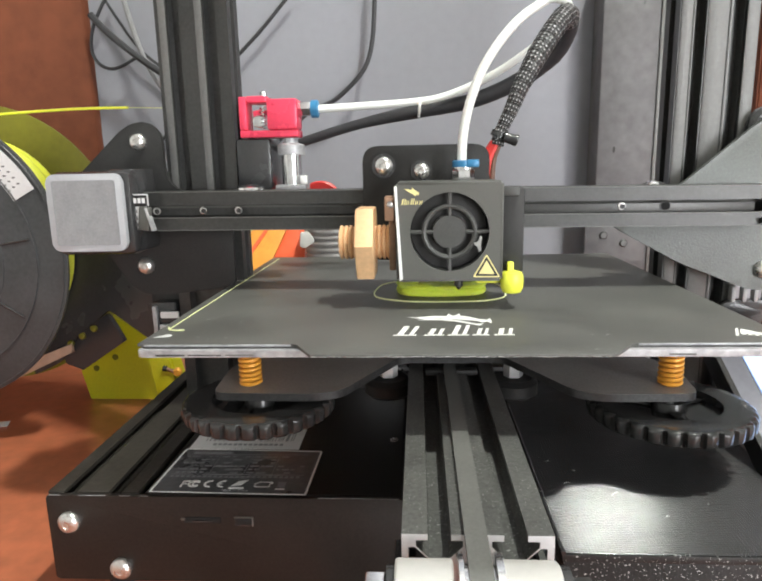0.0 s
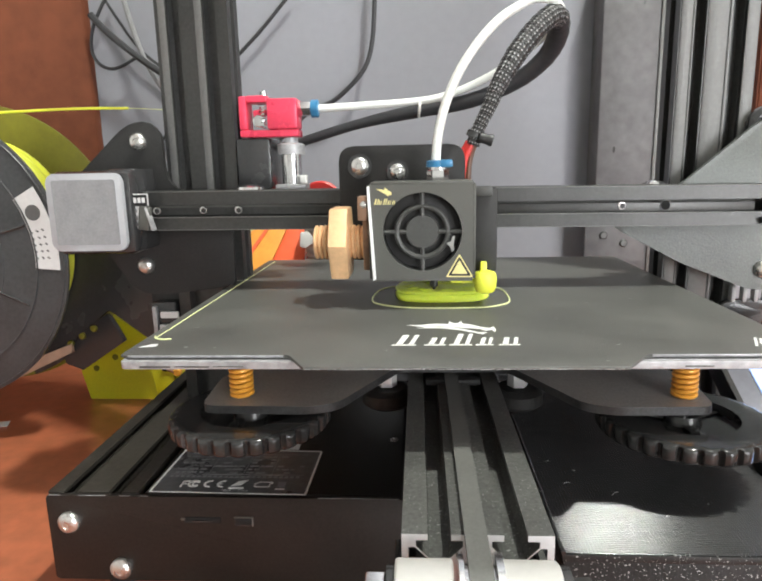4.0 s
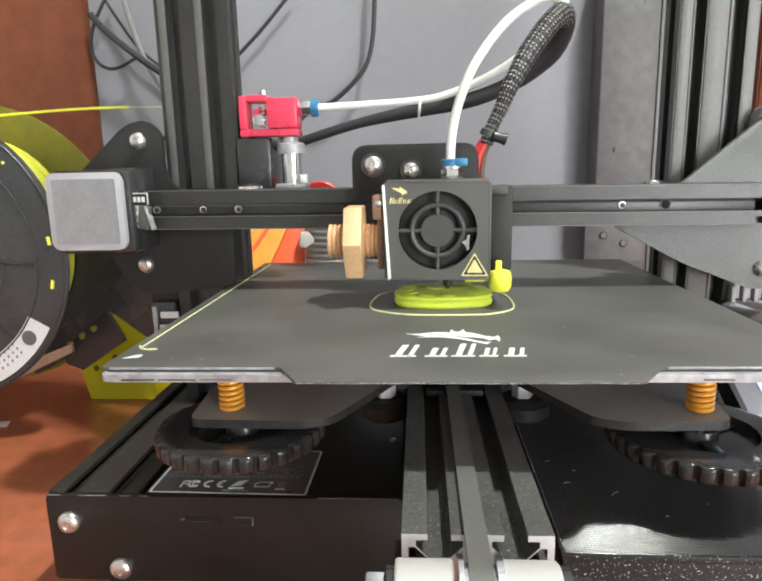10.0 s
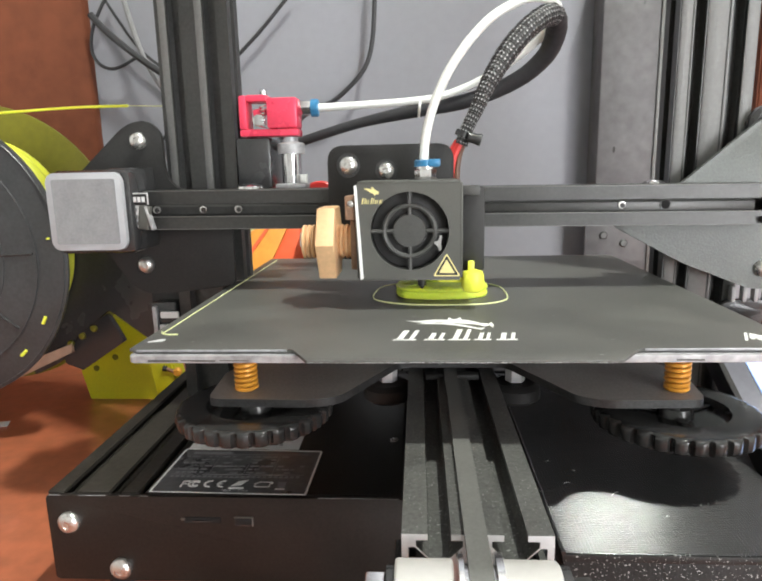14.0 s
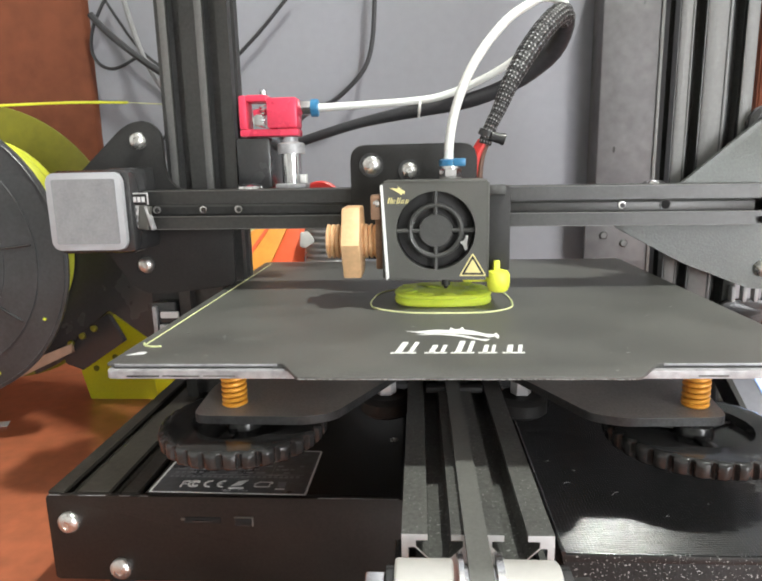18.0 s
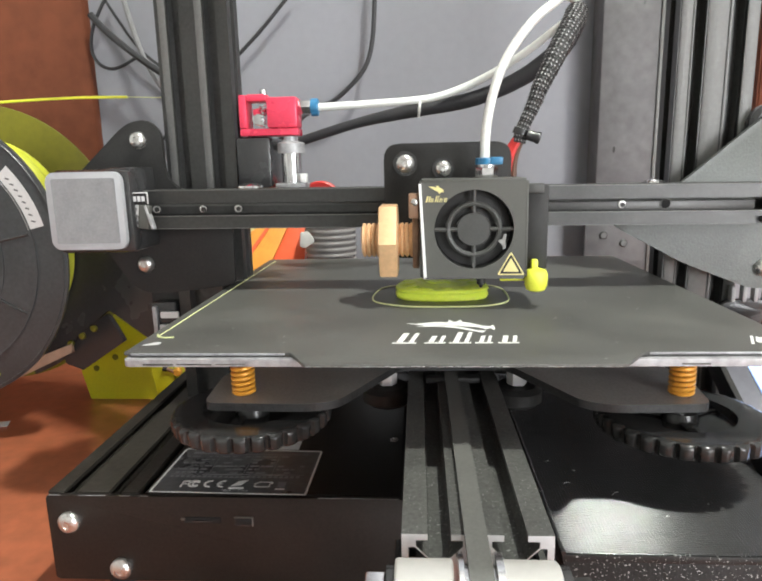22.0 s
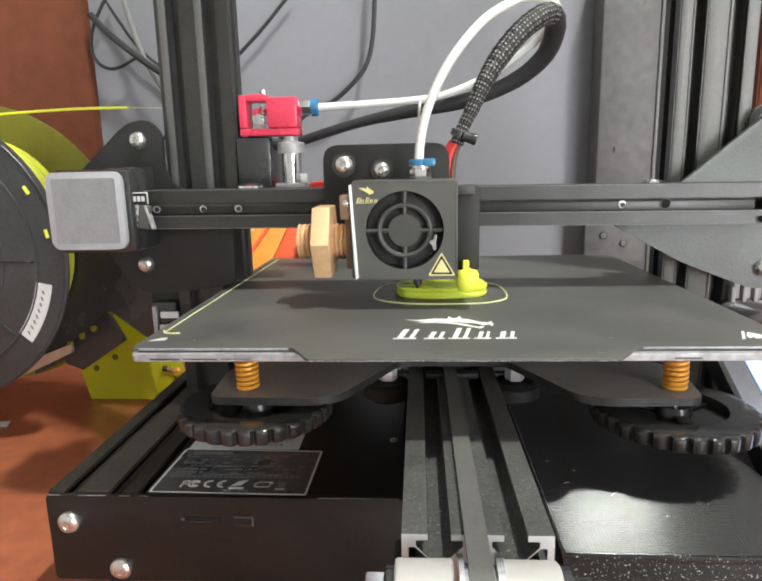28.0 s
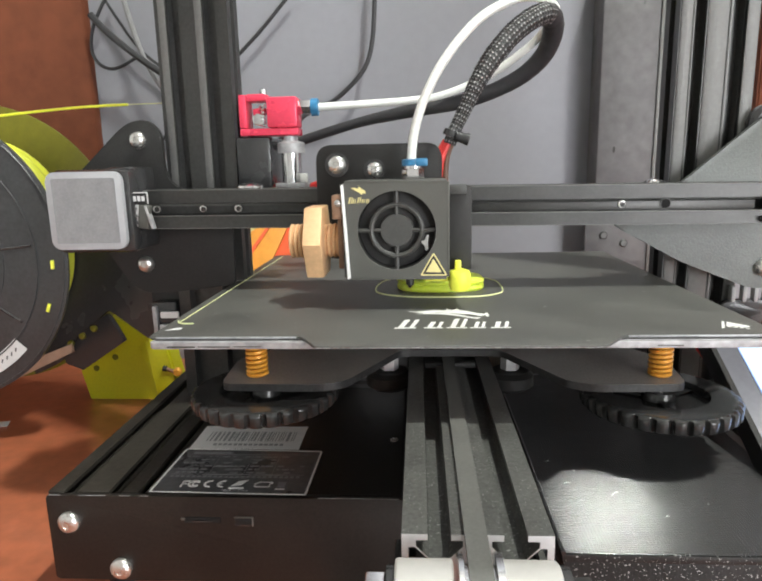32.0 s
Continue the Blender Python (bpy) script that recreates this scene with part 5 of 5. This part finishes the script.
def bent(pts, weights, dx, dz, n):
    """n + 1 evenly spaced places along the line when the head has moved by dx, dz."""
    line = curve([(p[0] + w * dx, p[1], p[2] + dz) for p, w in zip(pts, weights)], 6)
    at = [0.0]
    for a, b in zip(line, line[1:]):
        at.append(at[-1] + (b - a).length)
    out, i = [], 0
    for k in range(n + 1):
        s = at[-1] * k / n
        while i < len(line) - 2 and at[i + 1] < s:
            i += 1
        u = (s - at[i]) / (at[i + 1] - at[i])
        out.append(line[i].lerp(line[i + 1], min(1, u)))
    return out


def piece_pose(a, b):
    q = (b - a).to_track_quat("Z", "Y")
    c = (a + b) / 2
    return Matrix.Translation((c.x * 0.001, c.y * 0.001, (c.z - TABLE) * 0.001)) @ q.to_matrix().to_4x4()


def flexible(name, pts, weights, n, girth, material, label, category, braid=0, rest="cable"):
    """A line of short rigid pieces with overlapping ends; girth gives the radius along the line."""
    root = new(name)
    tagged(root, label, category)
    at = bent(pts, weights, 16, 0, n)
    h = sum((b - a).length for a, b in zip(at, at[1:])) / n / 2
    out = []
    for k in range(n):
        r0, r1 = between(girth, k / n), between(girth, (k + 1) / n)
        e = h + 0.2 * min(r0, r1)
        bm = cyl(B(), (0, 0, -e), (0, 0, e), r0, r1 * 0.97, n=20)
        for v in bm.verts:
            v.co *= 0.001
        me = bpy.data.meshes.new(name)
        bm.to_mesh(me)
        bm.free()
        me.materials.append(M[material if k < braid else rest])
        me.shade_smooth()
        me.set_sharp_from_angle(angle=radians(50))
        ob = new("segment", me)
        ob.parent = root
        out.append(ob)
    return out


def between(rows, t):
    for (t0, a), (t1, b) in zip(rows, rows[1:]):
        if t <= t1:
            return a + (b - a) * (t - t0) / (t1 - t0)
    return rows[-1][1]


TUBE_N, LOOM_N = 72, 56
tube = flexible("guide_tube", TUBE, TUBE_W, TUBE_N, ((0.0, 2.15), (1.0, 2.15)), "tube", "white translucent guide tube looping to the head", "tube", rest="tube")
loom = flexible("wire_loom", LOOM, LOOM_W, LOOM_N, LOOM_R, "sleeve", "black braided wire loom looping to the head", "wire loom", braid=17)
tie = thing("cable_tie", (-14, 226, 130), "pale cable tie round tube and loom", "cable tie")
part("band", sweep(B(), [(-13.5 + 0.5 * math.sin(a), 229 + 9 * math.cos(a), 129 + 5 * math.sin(a)) for a in np.arange(0, 6.28, 0.35)], 0.9, 6, closed=True), "tube", tie)

# ---------------------------------------------------------------- moving things
# rows of walk(): seconds, head's shift along x, bed's place along y
RUN = [
    (0, 23, 55.4), (0.1, 11.7, 39), (0.2, 32.4, 60.6), (0.3, 25.4, 58), (0.4, 7.8, 68.7), (0.5, 16.6, 54.3), (0.6, 13.4, 68.7), (0.7, 7.8, 58),
    (0.8, 28.5, 61.9), (0.9, 8.9, 37.9), (1, 1.7, 32.9), (1.1, -0.2, 50.5), (1.2, 0.1, 51.7), (1.3, 18.4, 31.6), (1.4, 25, 26.6), (1.5, 3.1, 58.9),
    (1.6, 12, 60.6), (1.7, 24.3, 60.6), (1.8, 31.3, 41.2), (1.9, 30.3, 48.1), (2, 24.9, 32.6), (2.1, 18, 30.6), (2.2, 2.2, 54.2), (2.3, 10.6, 56.7),
    (2.4, 17, 56.7), (2.5, 23.4, 65), (2.6, -2.3, 65.9), (2.7, 18.7, 65.9), (2.8, 25.4, 53), (2.9, 8.5, 47), (3, 25.6, 51), (3.1, 25.7, 65.9),
    (3.2, -2, 65.9), (3.3, 21.9, 55.4), (3.4, 23.3, 70.1), (3.5, 12.9, 61.3), (3.7, 4.6, 55.2), (3.9, -0.1, 49.8), (4.1, 22.6, 38), (4.3, 5.9, 56.1),
    (4.5, 27.2, 53.1), (4.7, 22.6, 41.2), (4.9, -0.2, 61.3), (5.1, 2.7, 33.2), (5.3, -2.8, 55.4), (5.5, 0.8, 51.2), (5.6, 19.8, 48.1), (5.7, 26.8, 56.7),
    (5.8, -0.9, 56.7), (5.9, 14.1, 55.4), (6, 30.5, 62.8), (6.1, 12, 67.3), (6.2, 12, 68.7), (6.3, 3.6, 24.7), (6.4, 2.9, 25.6), (6.5, -5.2, 49),
    (6.6, -6.2, 49.3), (6.7, 3.6, 60.6), (6.8, -4.4, 40.1), (6.9, 7.1, 40.1), (7, 1.6, 31), (7.1, 5.7, 59.3), (7.2, 12, 68.7), (7.3, 15.5, 71.5),
    (7.4, 25.7, 68.7), (7.5, 23, 61.6), (7.6, 12, 68.7), (7.7, 30.3, 63.2), (7.8, 6.1, 50.5), (7.9, -4.1, 59.3), (8, 14.1, 39.7), (8.1, 19.4, 70.1),
    (8.2, 0.5, 55.4), (8.3, 9.9, 45.8), (8.4, 29.9, 59.3), (8.5, 14, 61.6), (8.6, 25.7, 68.7), (8.7, 23.6, 35.8), (8.8, 23.6, 28.6), (8.9, 33.4, 44.6),
    (9, 31.3, 46.9), (9.1, 24, 61.9), (9.2, 13.4, 63.2), (9.3, 4, 60.6), (9.4, 1.2, 49.3), (9.5, -0.7, 51.2), (9.6, 16.6, 61.9), (9.7, 19.4, 61.9),
    (9.8, 29.6, 41.2), (9.9, 19.4, 41.2), (10, 17.8, 29.2), (10.1, 15.9, 39), (10.2, 2.2, 64.5), (10.3, 11.7, 65.9), (10.4, 15.5, 67.3), (10.5, 26.8, 59.2),
    (10.6, 13.8, 71.5), (10.7, 25, 71.5), (10.8, 13.1, 41.2), (10.9, -1.3, 56.7), (11, 17.8, 42.7), (11.1, 23.6, 68.7), (11.2, -0.9, 59.3), (11.3, 8.9, 48.1),
    (11.4, 27.5, 60.6), (11.5, 12.9, 59.2), (11.6, 26.8, 68.7), (11.7, 7.8, 40.1), (11.8, 5.7, 28.6), (11.9, 1.2, 55.4), (12, -7.1, 41.7), (12.1, -3, 49.3),
    (12.2, -4.4, 40.1), (12.3, 8.9, 63.2), (12.4, 16.3, 60.6), (12.5, 21.1, 60.4), (12.6, 30.3, 39), (12.7, 28.5, 44.6), (12.8, 32.4, 43.5), (12.9, 25, 34.7),
    (13, 20.4, 26.4), (13.1, 22.2, 35.8), (13.2, 23.6, 32.6), (13.3, 1.9, 67.3), (13.4, 12.4, 67.3), (13.5, 15.1, 67.7), (13.6, 22.9, 60.6), (13.7, 26.1, 60.6),
    (13.8, 12.7, 68.7), (13.9, 28.5, 59.3), (14, 5.7, 49), (14.1, -3, 63.2), (14.2, 14.8, 40.1), (14.3, 27.1, 67.3), (14.4, 26.8, 70.1), (14.5, 23, 67.7),
    (14.7, 24.1, 44.9), (14.9, 10.8, 55.9), (15.1, -0.4, 65.9), (15.3, 19.4, 55.7), (15.5, 10.2, 52.8), (15.7, 2.9, 59.2), (15.9, 25.9, 55.2), (16.1, 5.9, 61),
    (16.3, 7.6, 56.1), (16.5, 4.6, 32.8), (16.6, 2.2, 60.6), (16.7, -3.7, 41.2), (16.8, -1.6, 43.5), (16.9, -3, 47), (17, -6.3, 40.7), (17.1, 17.7, 63.2),
    (17.2, 23.6, 63.2), (17.3, 27.1, 44.6), (17.4, 29.6, 53), (17.5, 30.5, 42.7), (17.6, 24.7, 32.6), (17.7, 17.7, 36.9), (17.8, 21.2, 37.9), (17.9, 24, 28.6),
    (18, 17, 32.8), (18.1, 1.2, 63.2), (18.2, 8.2, 65.9), (18.3, 14.8, 64.5), (18.4, 24.3, 67.3), (18.5, 26.4, 54.6), (18.6, 3.3, 65.9), (18.7, 21.9, 65.9),
    (18.8, 21.2, 58), (18.9, 12.4, 42.4), (19, 30.5, 58.1), (19.1, 12.7, 65.9), (19.2, 29.9, 68.7), (19.3, 22.2, 70.1), (19.4, 28.9, 60.6), (19.5, 4.2, 52.3),
    (19.6, 23.6, 54.2), (19.7, 15.5, 55.4), (19.8, 13.1, 55.4), (19.9, 13.4, 53), (20, 7.6, 53.5), (20.1, 9.2, 51.7), (20.2, 11.3, 47), (20.3, 12, 44.6),
    (20.4, 21.5, 63.2), (20.5, 12.1, 69), (20.6, 5.7, 65.9), (20.7, 2.9, 64.5), (20.8, -0.6, 59.3), (20.9, 26.8, 60.6), (21, 3.1, 33.8), (21.1, 7.1, 42.4),
    (21.2, 6.4, 28.6), (21.3, 8.9, 31.6), (21.4, 9.6, 39), (21.5, 5, 59.2), (21.6, 19.1, 64.5), (21.7, 25.7, 61.9), (21.8, 35.2, 45.8), (21.9, 28.2, 45.8),
    (22, 33.5, 44.8), (22.1, 18.4, 33.7), (22.2, 24.7, 34.7), (22.3, 21.9, 34.7), (22.4, 24, 31.6), (22.5, 1.6, 54.6), (22.6, 4.7, 64.5), (22.7, 10.3, 65.9),
    (22.8, 17, 68.7), (22.9, 24, 60.6), (23, 5.3, 61.6), (23.1, 26.4, 60.6), (23.2, 15.2, 58), (23.3, 29.2, 60.6), (23.4, 24.7, 71.5), (23.5, 12.5, 62.8),
    (23.6, 17, 70.1), (23.7, 20.1, 70.1), (23.8, 29.9, 63.2), (23.9, 21.5, 50.5), (24, 15.9, 42.7), (24.1, 20.1, 50.5), (24.2, 17, 51.7), (24.3, 14.8, 50.5),
    (24.4, 13.8, 51.7), (24.5, 15.9, 55.7), (24.6, 9.2, 53), (24.7, 6.1, 55.4), (24.8, 25.7, 55.4), (24.9, 8.9, 68.7), (25, 3.5, 62.8), (25.1, 5.7, 61.9),
    (25.2, -0.6, 60.6), (25.3, 20.1, 61.9), (25.4, -0.2, 56.7), (25.5, 8.7, 37.7), (25.7, 8.4, 64.7), (25.9, 20.5, 30.7), (26.1, 7.3, 55.8), (26.3, 6.4, 56.3),
    (26.5, 5, 61.2), (26.7, 8.6, 43.1), (26.9, 28.9, 60.9), (27.1, 10.6, 56.5), (27.3, 20.6, 61.1), (27.5, 20.4, 58.7), (27.6, 21.2, 60.6), (27.7, 24.3, 59.3),
    (27.8, 14.1, 67.3), (27.9, 27.5, 56.7), (28, 3.5, 50.8), (28.1, -3.4, 65.9), (28.2, 14.8, 41.2), (28.3, 25, 65.9), (28.4, 24, 68.7), (28.5, 26.3, 67.2),
    (28.6, 21.5, 65.9), (28.7, 21.2, 59.3), (28.8, 22.9, 53), (28.9, 19.1, 54.2), (29, 13.6, 51.9), (29.1, 17.7, 47), (29.2, 10.3, 54.2), (29.3, 4.7, 54.2),
    (29.4, 2.6, 55.4), (29.5, 12.7, 57.6), (29.6, 9.6, 71.5), (29.7, 9.6, 71.5), (29.8, 3.6, 71.5), (29.9, -1.3, 70.1), (30, 12.7, 62.3), (30.1, 17, 70.1),
    (30.2, 8.5, 39), (30.3, 8.9, 29.6), (30.4, 9.6, 32.6), (30.5, 6.8, 26.9), (30.6, -5.9, 45.8), (30.7, -5.5, 45.8), (30.8, -1.3, 43.5), (30.9, 0.5, 50.5),
    (31, 8.7, 61), (31.1, 17.7, 61.9), (31.2, 25, 61.9), (31.3, 29.2, 41.2), (31.4, 29.6, 47), (31.5, 32.2, 43.3), (31.6, 17.7, 32.6), (31.7, 18.4, 39),
    (31.8, 19.8, 35.8), (31.9, 24, 28.6), (32, 0, 66),
]
FILAMENT = ((0.0, 0.4, 1.0), (2.0, 2.8, 1.8), (3.5, 2.0, 2.0), (6.0, -1.6, 0.3), (8.0, -3.2, -1.5), (10.0, -0.4, 0.3), (12.0, 3.6, 0.5), (14.0, 1.2, 0.8), (17.0, 12.8, 5.6), (18.0, 6.0, 2.5), (19.0, 1.6, 0.8), (21.0, 14.4, 3.6), (23.0, 1.6, -0.3), (25.0, 0.8, 0.8), (28.0, 0.4, 1.0), (30.0, -0.8, 0.3), (31.0, 11.2, 3.3), (32.0, -0.4, -0.8))
RISE = ((0.0, -1.0), (1.4, -1.0), (1.6, -0.8), (9.2, -0.8), (9.4, -0.4), (21.2, -0.4), (21.5, -0.1), (28.0, -0.1), (32.0, 0.0))
TURN = ((0.0, -45.0), (2.0, -31.0), (3.5, -17.0), (5.5, 3.5), (6.0, 8.6), (7.0, 18.0), (8.0, 28.0), (9.0, 36.8), (10.0, 47.0), (11.0, 57.0), (12.0, 64.5), (14.0, 82.0),
        (17.0, 109.0), (19.0, 126.0), (21.0, 144.0), (23.0, 161.0), (24.0, 170.0), (25.0, 181.0), (27.5, 202.0), (29.0, 214.0), (30.0, 222.5), (31.0, 231.0), (32.0, 238.0))


def motions():
    def shifted(at, dx=0.0, dy=0.0, dz=0.0, ry=0.0):
        return Matrix.Translation(mm(at[0] + dx, at[1] + dy, at[2] + dz)) @ Matrix.Rotation(radians(ry), 4, "Y")

    for ob, at, lean in ((gantry, (0, 175, 75), 0.35), (motor, (-178, 168, 76), 0), (ext, (-97, 205, 100), 0.0)):
        walk(ob, [(t, shifted(at, dz=z, ry=lean)) for t, z in RISE])
    walk(head, [(t, shifted((-25, 150, 70), dx=x, dz=between(RISE, t))) for t, x, y in RUN])
    walk(bed, [(t, shifted((0, 0, 32), dy=y)) for t, x, y in RUN])
    for ob in (pr, skirt):
        walk(ob, [(t, shifted((-4, 108, 32), dy=y)) for t, x, y in RUN])
    walk(strand, [(t, shifted((-300, 280, 136), dz=z, ry=a)) for t, z, a in FILAMENT])
    walk(spool, [(t, Matrix.Translation(mm(-351, 280, 40.5)) @ Matrix.Rotation(radians(a + 44), 4, "Y")) for t, a in TURN])
    for pieces, pts, w in ((tube, TUBE, TUBE_W), (loom, LOOM, LOOM_W)):
        lines = [(t, bent(pts, w, x, between(RISE, t), len(pieces))) for t, x, y in RUN]
        for k, ob in enumerate(pieces):
            walk(ob, [(t, piece_pose(line[k], line[k + 1])) for t, line in lines])


motions()
